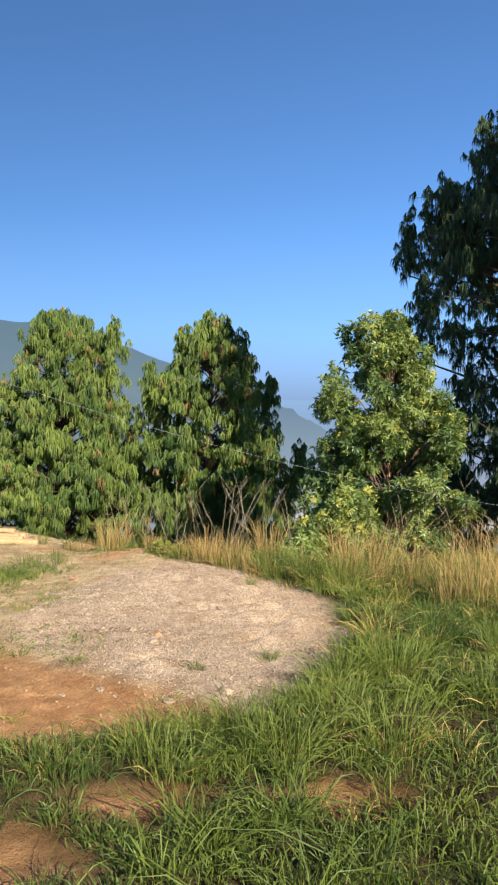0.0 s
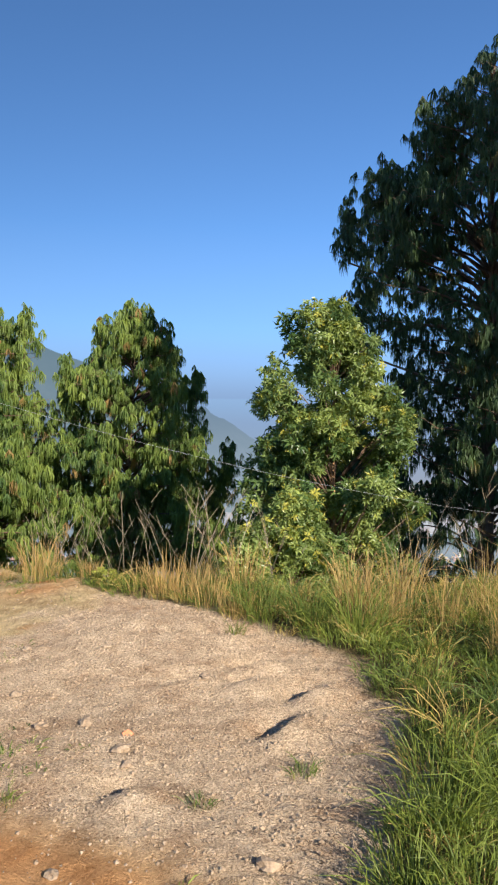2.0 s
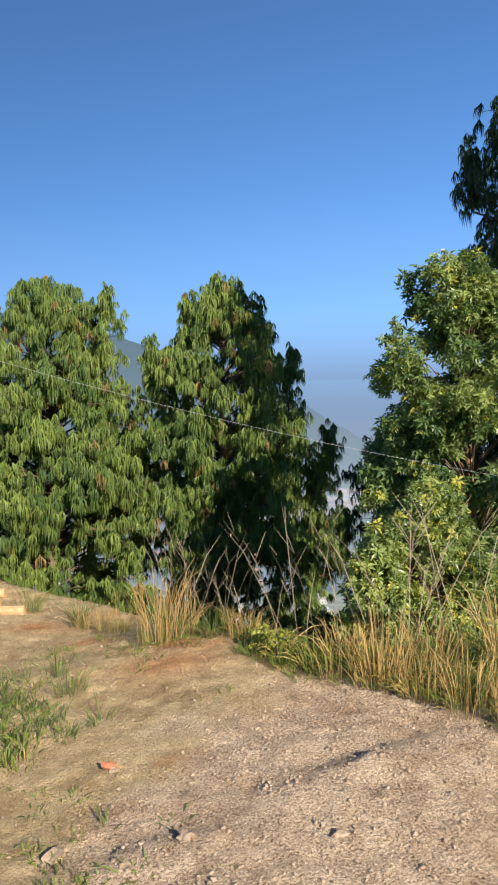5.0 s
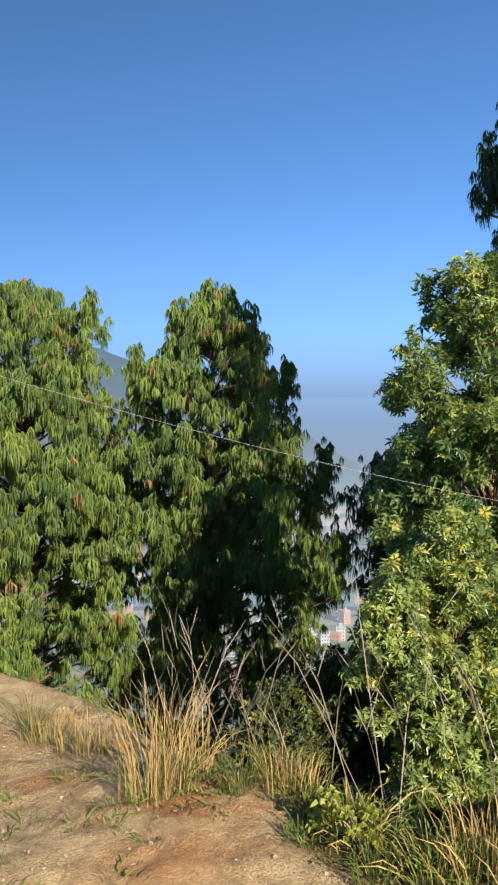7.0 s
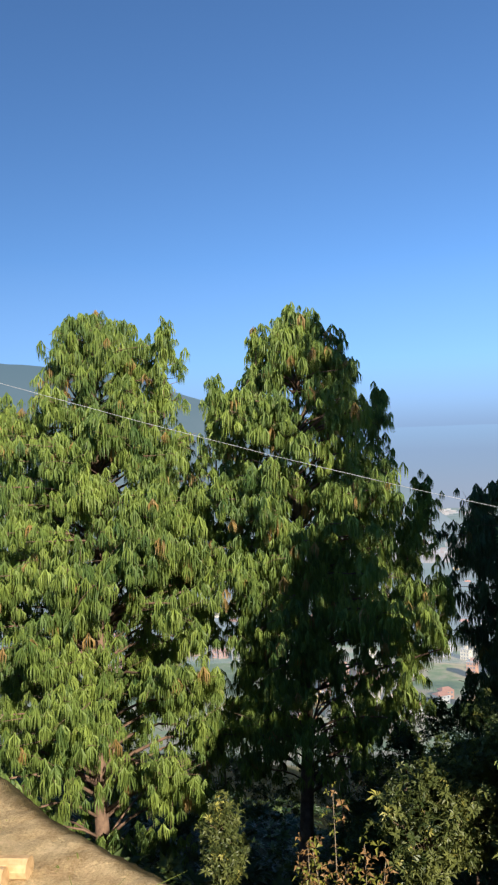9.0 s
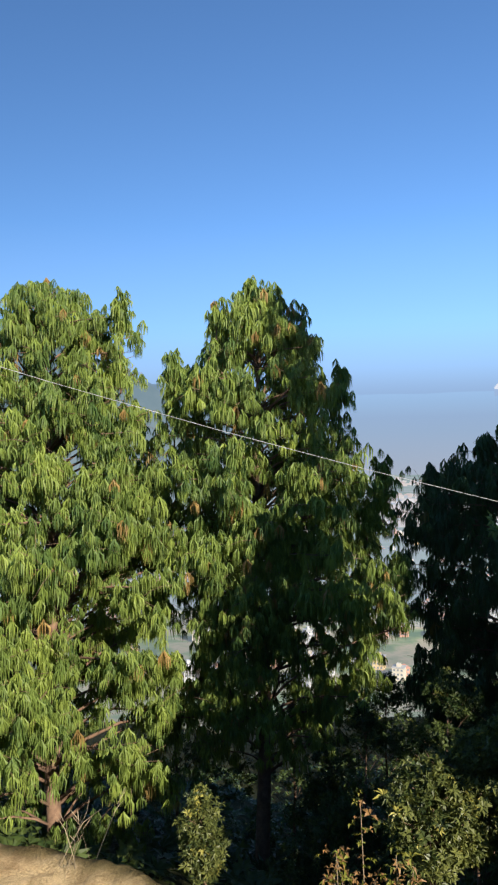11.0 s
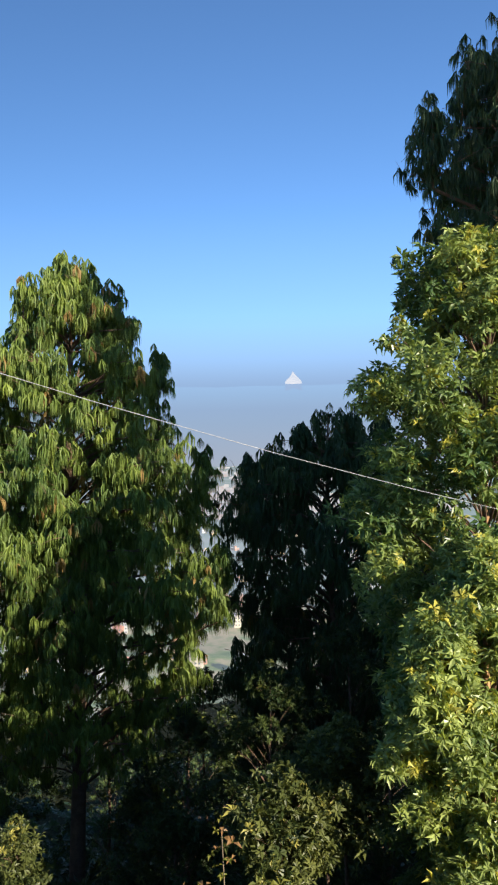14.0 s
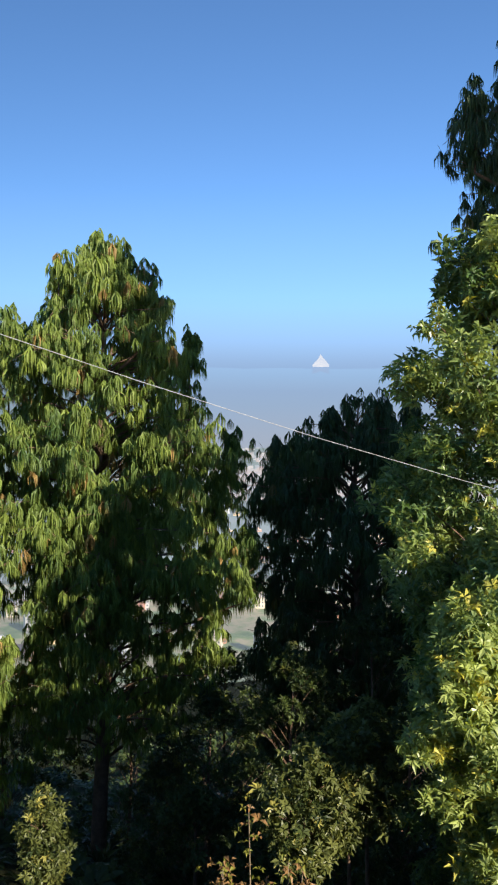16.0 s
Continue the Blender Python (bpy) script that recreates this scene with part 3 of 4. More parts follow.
# shrubs under the pines
for i, (sx, sy, top, wide) in enumerate([(-1.0, 20.5, 1.5, 1.3), (0.9, 21.5, 3.3, 1.9), (2.0, 23.5, 3.0, 2.0), (4.3, 25.0, 3.6, 2.2), (-0.4, 25.5, 2.8, 2.0), (6.8, 20.5, 3.0, 2.0), (2.6, 28.0, 5.5, 2.4), (0.6, 28.5, 5.0, 2.2), (5.0, 28.5, 6.0, 2.5), (-0.8, 33.0, 5.5, 2.6), (-4.5, 33.5, 4.5, 2.4), (2.4, 34.0, 5.5, 2.8), (-9.0, 35.0, 4.5, 2.6), (5.2, 36.0, 6.0, 3.0), (-0.2, 29.8, 3.0, 2.0)]):
    b = ground_z(sx, sy)
    prof = [(b + top, 0.2, 0.2), (b + top * 0.8, 0.6 * wide, 0.6 * wide), (b + top * 0.5, wide, wide), (b + 0.25, 0.8 * wide, 0.8 * wide)]
    leafy_plant("shrub", sx, sy, b, prof, M_SHRUB_SHADE, M_BARK, "dense dark green shrub on the shaded slope", "shrub", 40 + i, clumps=60, rosettes=int(350 + 320 * wide), leaf=0.14, trunk_r=0.05, clump_r=0.36, group="shrubs on the slope", odd=0.05)


# taller olive shrubs between the trees, sunlight put into their lighter leaf colour
for i, (sx, sy, top, wide) in enumerate([(-0.45, 18.7, -2.4, 0.75), (0.3, 19.0, -2.2, 0.85), (0.9, 19.7, -2.3, 0.8), (-3.5, 22.5, -4.3, 0.5)]):
    b = ground_z(sx, sy)
    prof = [(top, 0.2, 0.2), (top - 0.35, 0.9 * wide, 0.9 * wide), (top - 0.8, wide, wide), (top - 1.2, 0.6 * wide, 0.6 * wide), (top - 1.4, 0.2 * wide, 0.2 * wide)]
    leafy_plant("shrub", sx, sy, b, prof, M_OLIVE_LIT, M_BARK, "leggy olive-green shrub catching sunlight on the slope", "shrub", 80 + i, clumps=80, rosettes=int(1100 * wide), leaf=0.115, trunk_r=0.035, clump_r=0.24, group="shrubs on the slope", odd=0.06, tones=(0.0, 0.7))


def sprig_plant(x, y, top, stems, seed):
    """A leggy plant rising from the bank: straight stems with leaf pairs, some turned orange."""
    rng = np.random.default_rng(seed)
    base = ground_z(x, y)
    plant = tagged(empty("sprig_plant", x, y, base), "leggy bank plant with orange and green leaves", "plant", "leggy plants on the bank")
    h = top - base
    pos, tint = [], []
    for k in range(stems):
        lean, a = (0.02 if k == 0 else rng.uniform(0.06, 0.16)), rng.uniform(0, 6.283)
        hk = h * (1.0 if k == 0 else rng.uniform(0.80, 0.95))
        p = np.array([(lean * t * t * hk * math.cos(a), lean * t * t * hk * math.sin(a), t * hk) for t in np.linspace(0, 1, 8)])
        v, f = tube(p, np.linspace(0.014, 0.004, 8), 5)
        part("stem", mesh_of("stem", v, f, M_STALK, np.full(len(v), 0.5)), plant)
        for t in np.linspace(0.55, 1.0, 11):
            q = np.array([np.interp(t, np.linspace(0, 1, 8), p[:, j]) for j in range(3)])
            for _ in range(3):
                pos.append(q + rng.normal(0, 0.07, 3) * (1, 1, 0.4))
                tint.append(0.97 if rng.uniform() < 0.5 else rng.uniform(0.1, 0.5))
    v, f = leaf_rosette(seed, leaves=4, length=0.105, width=0.036, droop=0.8)
    v, f, t = scatter(v, f, spins(len(pos), rng, 0.6, 1.2, 0.3), np.array(pos), np.array(tint))
    part("foliage", mesh_of("foliage", v, f, M_SPRIG, t), plant)
    return plant


sprig_plant(-1.66, 16.7, -1.85, 3, 61)
sprig_plant(-1.35, 16.5, -2.3, 3, 62)
sprig_plant(-1.95, 16.6, -2.35, 3, 63)



def undergrowth():
    """Low leafy cover over the wooded slope."""
    rng = np.random.default_rng(90)
    n = 5200
    y = 12 + 60 * rng.uniform(0, 1, n) ** 1.4
    x = rng.uniform(-0.55, 0.5, n) * (y + 6)
    ok = y > edge_y(x) + 2.2
    x, y = x[ok], y[ok]
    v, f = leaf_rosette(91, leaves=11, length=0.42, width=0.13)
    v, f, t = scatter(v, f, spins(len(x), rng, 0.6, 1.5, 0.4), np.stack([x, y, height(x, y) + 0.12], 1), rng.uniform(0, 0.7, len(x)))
    tagged(new("undergrowth", mesh_of("undergrowth", v, f, M_SHRUB_SHADE, t)), "dark leafy undergrowth covering the wooded slope", "undergrowth", kind="stuff")


undergrowth()

# unseen pines, added only so that their shade falls on the slope's trees
SHADE_PINE = [(19.0, 0.2, 0.2), (16.5, 1.8, 1.8), (14, 2.5, 2.5), (11, 2.8, 2.8), (9, 2.2, 2.2)]
weeping_pine(9.9, 11.5, ground_z(9.9, 11.5), SHADE_PINE, M_NEEDLE_SHADE, "unseen slender pine added to shade the half-lit pine", 17, limbs=90, tufts=1200, size=1.4)
weeping_pine(14.7, 10.4, ground_z(14.7, 10.4), [(20, 0.2, 0.2), (17.5, 2.2, 2.2), (14, 3.2, 3.2), (8, 3.6, 3.6), (3, 3.4, 3.4)], M_NEEDLE_SHADE, "unseen tall pine added to shade the tallest pine", 18, limbs=90, tufts=1500, size=1.6)
weeping_pine(13.9, 17.2, ground_z(13.9, 17.2), [(11.5, 0.2, 0.2), (9.5, 3.0, 3.0), (6, 4.2, 4.2), (2, 4.4, 4.4), (-1, 4.0, 4.0)], M_NEEDLE_SHADE, "unseen broad pine added to shade the lower pine", 19, limbs=110, tufts=1700, size=1.6)

# ---- grass ----


def grass_mesh(name, x, y, mat, rng, h0, h1, blades, spread, width, tint, flare=0.5):
    """Clumps of curved blades standing at the points x, y."""
    n = len(x)
    m = n * blades
    cx, cy = np.repeat(x, blades), np.repeat(y, blades)
    a = rng.uniform(0, 6.283, m)
    r = spread * np.sqrt(rng.uniform(0, 1, m))
    bx, by = cx + r * np.cos(a), cy + r * np.sin(a)
    bz = height(bx, by) - 0.01
    h = np.repeat(rng.uniform(h0, h1, n) * (0.85 + 0.5 * wave(x, y, 3.3, 15)), blades) * rng.uniform(0.38, 1.15, m)
    out = flare * h * rng.uniform(0.1, 1.0, m)
    dx, dy = np.cos(a) + rng.normal(0, 0.5, m), np.sin(a) + rng.normal(0, 0.5, m)
    p = [np.stack([bx, by, bz], 1)]
    for s, q in ((0.4, 0.2), (0.75, 0.6), (1.0, 1.1)):
        p.append(np.stack([bx + dx * out * q, by + dy * out * q, bz + h * (s - 0.25 * flare * q * q * s)], 1))
    v, f = strips(np.stack(p, 1), width * rng.uniform(0.7, 1.2, m), rng)
    t = np.clip(np.repeat(tint, blades) + rng.uniform(-0.15, 0.15, m), 0, 1)
    return mesh_of(name, v, f, mat, np.repeat(t, 7))


def build_grass():
    rng = np.random.default_rng(100)
    x, y = rng.uniform(-2.2, 5.5, 16000), rng.uniform(1.7, 10.2, 16000)
    fx, fy = rng.uniform(-2.2, 14, 15000), rng.uniform(-5, 13, 15000)
    out = (fx > 5.5) | (fy < 1.7) | (fy > 10.2)
    fade = 1 - soft(np.hypot(fx - 3, fy - 4), 4, 11)
    out &= rng.uniform(0, 1, len(fx)) < fade
    x, y = np.concatenate([x, fx[out]]), np.concatenate([y, fy[out]])
    _, _, turf, bare = zones(x, y)
    near = np.clip(1.3 - (y - 3) * 0.06 - np.clip(x - 1.5, 0, 4) * 0.12, 0.3, 1)
    ok = (turf > 0.55) & (bare < 0.3) & (y < edge_y(x) + 0.8) & (rng.uniform(0, 1, len(x)) < near * np.where(y < 3.9, 0.42, 0.52))
    x, y = x[ok], y[ok]
    tone = np.clip(0.35 + 0.35 * wave(x, y, 2.2, 8) + rng.uniform(-0.15, 0.2, len(x)), 0, 0.7)
    dry = rng.uniform(0, 1, len(x)) < np.clip(0.05 + 0.05 * (y - 5.5), 0.03, 0.25)
    tone[dry] = 0.95
    ob = new("grass", grass_mesh("grass", x, y, M_GRASS, rng, 0.06, 0.19, 26, 0.075, 0.0040, tone, 0.95))
    tagged(ob, "lush green grass on the bank, in places dried yellow", "grass", kind="stuff")
    x, y = rng.uniform(-1.6, 4.5, 1300), rng.uniform(2.2, 9.6, 1300)
    _, _, turf, bare = zones(x, y)
    ok = (turf > 0.7) & (bare < 0.1) & (wave(x, y, 2.6, 12) > -0.05) & ((x > 0.2) | (y < 2.9) | (y > 7.6)) & (y < edge_y(x) + 0.6)
    x, y = x[ok], y[ok]
    tone = np.clip(0.5 + 0.3 * wave(x, y, 2.0, 13), 0.1, 0.72)
    tone[rng.uniform(0, 1, len(x)) < np.clip(0.04 + 0.06 * (y - 5), 0.03, 0.3)] = 0.95
    ob = new("long_grass", grass_mesh("long_grass", x, y, M_GRASS, rng, 0.16, 0.34, 40, 0.08, 0.0040, tone, 1.05))
    tagged(ob, "taller arching grass clumps on the bank", "grass", kind="stuff")
    # weeds on the open soil, in a few patches
    px, py = rng.normal(0, 0.22, (2, 9, 26))
    cx, cy = np.array([(-2.35, 7.7), (-2.6, 7.4), (-1.85, 7.0), (-1.75, 6.5), (-1.35, 5.15), (-1.2, 5.4), (-1.6, 8.9), (-2.2, 9.3), (-2.9, 8.6)]).T
    x, y = (cx[:, None] + px).ravel(), (cy[:, None] + py * 0.8).ravel()
    ob = new("low_weeds", grass_mesh("low_weeds", x, y, M_GRASS, rng, 0.025, 0.075, 10, 0.05, 0.005, rng.uniform(0.1, 0.7, len(x)), 1.1))
    tagged(ob, "patches of low green weeds on tan soil", "weeds", kind="stuff")
    x, y = rng.normal(-2.42, 0.25, 150), rng.normal(7.75, 0.28, 150)
    ob = new("grass_patch", grass_mesh("grass_patch", x, y, M_GRASS, rng, 0.08, 0.24, 22, 0.06, 0.0045, rng.uniform(0.1, 0.75, len(x)), 0.8))
    tagged(ob, "patch of dull green grass on the tan soil", "grass", kind="stuff")
    # thin weeds on the open soil
    x, y = rng.uniform(-4.5, 0.6, 900), rng.uniform(3.6, 12, 900)
    g, _, turf, _ = zones(x, y)
    ok = (turf < 0.3) & (wave(x, y, 1.9, 9) > 0.30) & (g < 0.6) & (y < edge_y(x))
    x, y = x[ok], y[ok]
    ob = new("weeds", grass_mesh("weeds", x, y, M_GRASS, rng, 0.03, 0.07, 10, 0.06, 0.005, rng.uniform(0.2, 0.85, len(x)), 1.2))
    tagged(ob, "thin low weeds scattered over bare soil", "weeds", kind="stuff")


build_grass()


def grass_tuft(x, y, h, dry, seed, blades=90, spread=0.10, words=""):
    rng = np.random.default_rng(seed)
    n, z = np.array([0.0]), ground_z(x, y)
    words = words or ("golden dry grass tuft at the clearing edge" if dry else "fresh green grass tuft on bare soil")
    tuft = tagged(empty("grass_tuft", x, y, z), words, "grass", "grass tufts along the edge")
    back = Matrix.Translation((-x, -y, -z))
    sets = [("dry_grass", M_DRY, h, blades, 0.42), ("green_undergrass", M_GRASS, 0.5 * h, blades // 2, 1.0)] if dry else [("green_grass", M_GRASS, h, blades, 0.75), ("dry_undergrass", M_DRY, 0.5 * h, blades // 4, 1.0)]
    for name, mat, hh, nb, flare in sets:
        me = grass_mesh(name, n + x, n + y, mat, rng, hh, hh, nb, spread, 0.0032, np.array([rng.uniform(0.15, 0.7)]), flare)
        me.transform(back)
        part(name, me, tuft)
    return tuft


def stalk_plant(x, y, h, seed, stems=10):
    """Dead weed: thin pale branching stems."""
    rng = np.random.default_rng(seed)
    z = ground_z(x, y) - 0.02
    paths, w = [], []
    for _ in range(stems):
        a, r = rng.uniform(0, 6.283), rng.uniform(0.2, 0.55)
        ln = h * rng.uniform(0.55, 1.1)
        b = np.array([x + rng.normal(0, 0.06), y + rng.normal(0, 0.06), z])
        d = np.array([r * math.cos(a), r * math.sin(a), 1.0])
        p = [b, b + d * ln * 0.4, b + d * ln * 0.75 + (0, 0, -0.01), b + d * ln + (r * 0.1 * math.cos(a), r * 0.1 * math.sin(a), -0.05 * ln)]
        paths.append(p), w.append(0.004)
        for _ in range(3):
            t = rng.uniform(0.45, 0.9)
            o = b + d * ln * t
            q = a + rng.normal(0, 1.0)
            e = np.array([math.cos(q) * 0.6, math.sin(q) * 0.6, 0.8]) * ln * rng.uniform(0.12, 0.3)
            paths.append([o, o + 0.4 * e, o + 0.75 * e, o + e]), w.append(0.0032)
    v, f = strips(np.array(paths), np.array(w), rng)
    me = mesh_of("dry_weed", v, f, M_STALK, np.repeat(rng.uniform(0.3, 0.9, len(paths)), 7))
    return tagged(new("dry_weed", me), "dead branching weed with thin pale stems", "weed", "dead weeds along the edge")


TUFTS = [(-1.61, 9.03, 0.52), (-1.5, 9.1, 0.42), (-1.06, 9.03, 0.40), (-2.0, 9.75, 0.3), (-2.2, 9.95, 0.3), (-0.62, 8.2, 0.5), (-0.42, 8.05, 0.56), (-0.25, 7.9, 0.58), (-0.1, 7.7, 0.5), (0.08, 7.5, 0.4), (-0.5, 8.4, 0.5), (-0.15, 8.2, 0.55), (0.2, 8.05, 0.55),
         (0.9, 7.3, 0.75), (1.08, 7.15, 0.8), (1.25, 7.3, 0.8), (1.0, 7.7, 0.8), (1.62, 6.3, 0.8), (1.78, 6.1, 0.9), (1.9, 6.45, 0.9), (2.0, 5.9, 0.85), (1.9, 7.4, 0.85), (2.3, 6.8, 0.9), (2.8, 7.8, 1.0), (3.2, 6.6, 0.95), (1.5, 7.1, 0.7)]
for i, (tx, ty, th) in enumerate(TUFTS):
    grass_tuft(tx, ty, 0.85 * th, True, 200 + i, blades=100, spread=0.13)
for i, (tx, ty, th) in enumerate([(-2.75, 10.4, 0.28), (-1.27, 8.93, 0.28), (-2.3, 9.95, 0.3), (0.03, 6.95, 0.16), (-0.26, 4.82, 0.10), (-0.9, 8.3, 0.2), (0.17, 5.09, 0.08), (-1.02, 4.9, 0.08), (-1.66, 6.55, 0.08), (-1.75, 6.2, 0.08)]):
    grass_tuft(tx, ty, th, False, 240 + i, blades=60, spread=0.06)
for i, (tx, ty, th) in enumerate([(0.7, 3.5, 0.46), (0.16, 3.5, 0.28), (-0.25, 3.32, 0.28), (-0.7, 3.25, 0.24), (0.5, 3.95, 0.28), (0.88, 4.55, 0.38), (1.23, 5.25, 0.4), (1.0, 6.0, 0.4), (0.85, 6.9, 0.42), (1.3, 4.1, 0.42), (1.65, 5.0, 0.42), (0.55, 7.2, 0.4), (0.25, 7.4, 0.34), (0.04, 3.8, 0.2), (0.34, 4.1, 0.22), (0.56, 4.5, 0.24), (0.72, 4.95, 0.26), (-0.4, 3.6, 0.18), (-0.85, 3.45, 0.16)]):
    grass_tuft(tx, ty, th, False, 300 + i, blades=190, spread=0.15, words="dense arching green grass tussock on the bank")
for i, (tx, ty, th) in enumerate([(-1.55, 9.12, 0.72), (-1.4, 9.2, 0.66), (-1.2, 9.2, 0.75), (-1.05, 9.15, 0.65), (-0.75, 8.6, 0.8), (-0.5, 8.4, 0.85), (-0.25, 8.3, 0.9), (0.0, 8.25, 0.9), (1.6, 8.2, 1.0), (2.2, 8.3, 1.0), (0.5, 8.25, 0.8), (-4.3, 11.9, 0.35), (-3.9, 12.0, 0.3)]):
    stalk_plant(tx, ty, th, 260 + i, stems=8)

edge_rng = random.Random(9)
for i in range(26):
    ex = edge_rng.uniform(-1.3, 0.35)
    ey = float(edge_y(ex)) - edge_rng.uniform(-0.15, 0.32)
    grass_tuft(ex, ey, edge_rng.uniform(0.14, 0.34), i % 3 == 0, 330 + i, blades=70, spread=0.11, words="" if i % 3 == 0 else "straggling dull green weeds at the broken edge")

# ---- stones and pebbles ----


def rock_mesh(name, seed, rx, ry, rz, sub=2):
    bm = bmesh.new()
    bmesh.ops.create_icosphere(bm, subdivisions=sub, radius=1)
    rng = random.Random(seed)
    o = Vector((rng.uniform(0, 50), rng.uniform(0, 50), 0))
    for v in bm.verts:
        k = 1 + 0.75 * noise.noise(v.co * 1.3 + o) + 0.25 * noise.noise(v.co * 3.1 + o)
        v.co = Vector((v.co.x * rx * k, v.co.y * ry * k, v.co.z * rz * k))
    me = bpy.data.meshes.new(name)
    bm.to_mesh(me)
    bm.free()
    me.materials.append(M_STONE)
    return me


for i, (sx, sy, r) in enumerate([(-0.06, 4.35, 0.055), (-0.6, 5.32, 0.055), (-0.57, 5.18, 0.035), (-0.75, 4.35, 0.035), (-0.95, 4.3, 0.03), (-0.35, 4.15, 0.04), (-1.0, 5.67, 0.042), (-0.79, 5.66, 0.05), (-1.46, 5.86, 0.045), (-1.27, 6.8, 0.04), (-0.78, 6.75, 0.035), (-1.6, 7.35, 0.03), (-1.7, 6.8, 0.05), (-0.2, 6.2, 0.04), (-1.2, 6.1, 0.045)]):
    ob = new("stone", rock_mesh("stone", i, r * 0.85, r * 0.6, r * 0.42))
    ob.matrix_basis = pose(sx, sy, ground_z(sx, sy) + r * 0.12, 0, 0, 37 * i)
    tagged(ob, "small pale stone on the sandy ground", "stone", "stones on the clearing")


def build_pebbles():
    rng = np.random.default_rng(300)
    x, y = rng.uniform(-3.6, 0.9, 46000), rng.uniform(3.3, 10.5, 46000)
    g, _, turf, _ = zones(x, y)
    ok = (turf < 0.5) & (y < edge_y(x)) & (rng.uniform(0, 1, len(x)) < 0.16 + 0.84 * g)
    x, y = x[ok], y[ok]
    v = np.array([(1, 0, 0), (-1, 0.1, 0), (0, 1, 0.1), (0.1, -1, 0), (0, 0, 0.8), (0, 0, -0.8)], float)
    f = np.array([(0, 2, 4), (2, 1, 4), (1, 3, 4), (3, 0, 4), (2, 0, 5), (1, 2, 5), (3, 1, 5), (0, 3, 5)])
    s = 0.003 + 0.0085 * rng.uniform(0, 1, len(x)) ** 4
    pv, pf, _ = scatter(v, f, spins(len(x), rng, 0.8, 1.2, 0.5) * s[:, None, None], np.stack([x, y, height(x, y) + s * 0.2], 1), np.zeros(len(x)))
    tagged(new("pebbles", mesh_of("pebbles", pv, pf, M_STONE)), "fine pale gravel spread over the clearing", "gravel", kind="stuff")


build_pebbles()



def yellow_weed(x, y, seed):
    rng = np.random.default_rng(seed)
    n = 26
    z = ground_z(x, y)
    pos = np.stack([x + rng.normal(0, 0.04, n), y + rng.normal(0, 0.04, n), z + rng.uniform(0.02, 0.13, n)], 1)
    v, f = leaf_rosette(seed, leaves=6, length=0.03, width=0.012)
    v, f, t = scatter(v, f, spins(n, rng, 0.7, 1.2, 0.4), pos, rng.uniform(0.3, 0.58, n))
    plant = tagged(empty("yellow_weed", x, y, z), "bushy yellow-green weed at the edge of the soil", "weed")
    for k in range(5):
        e = pos[k * 5] - (x, y, z)
        tv, tf = tube([(0, 0, -0.02), 0.5 * e + (0, 0, 0.02), e], [0.005, 0.004, 0.003], 4)
        part("stem", mesh_of("stem", tv, tf, M_STALK, np.full(len(tv), 0.5)), plant)
    part("foliage", mesh_of("foliage", v - (x, y, z), f, M_YELLOW, t), plant)


yellow_weed(-1.0, 8.6, 71)
yellow_weed(-0.9, 8.45, 72)

M_CHIP = plain("brick_chip", (0.45, 0.15, 0.07), (0.62, 0.26, 0.13), 30, 0.9, 0.4, 80)
for i, (cx, cy, cr) in enumerate([(-1.62, 7.37, 0.04), (-0.58, 5.5, 0.035), (-1.75, 6.55, 0.025)]):
    me = rock_mesh("brick_fragment", 50 + i, cr, cr * 0.7, cr * 0.5, 1)
    me.materials[0] = M_CHIP
    ob = new("brick_fragment", me)
    ob.matrix_basis = pose(cx, cy, ground_z(cx, cy) + cr * 0.15, 8, 0, 50 * i)
    tagged(ob, "broken orange brick fragment on the soil", "brick", "brick fragments on the clearing")

# ---- building stuff at the far side of the clearing ----


def timber_pole(x0, y0, x1, y1, z, r, seed):
    """A peeled, slightly crooked pole with a taper and cut ends."""
    t = np.linspace(0, 1, 14)
    p = np.stack([x0 + (x1 - x0) * t + 0 * t, y0 + (y1 - y0) * t + 0.018 * np.sin(5 * t + seed), z + 0.010 * np.sin(4 * t + 2 * seed)], 1)
    c = p[-1].copy()
    v, f = tube(p - c, r * (0.82 + 0.18 * t + 0.03 * np.sin(17 * t + seed)), 10)
    ob = new("timber_pole", mesh_of("timber_pole", v, f, M_WOOD, smooth=False))
    ob.location = c
    return tagged(ob, "peeled pale timber pole lying on the ground", "pole", "timber poles on the clearing")


for px0, py0, px1, py1, pr, lift in ((-6.2, 11.25, -3.15, 11.0, 0.046, 0), (-6.1, 11.14, -3.22, 10.9, 0.042, 0), (-6.0, 11.19, -3.3, 10.95, 0.036, 0.072), (-6.0, 10.85, -3.1, 10.68, 0.045, 0), (-5.6, 10.52, -2.8, 10.36, 0.042, 0)):
    timber_pole(px0, py0, px1, py1, ground_z(px1, py1) + pr * 0.8 + lift, pr, int(px0 * 10))


M_CANE = plain("weathered_cane", (0.24, 0.18, 0.10), (0.42, 0.33, 0.20), 6, 0.7, 0.2, 40)


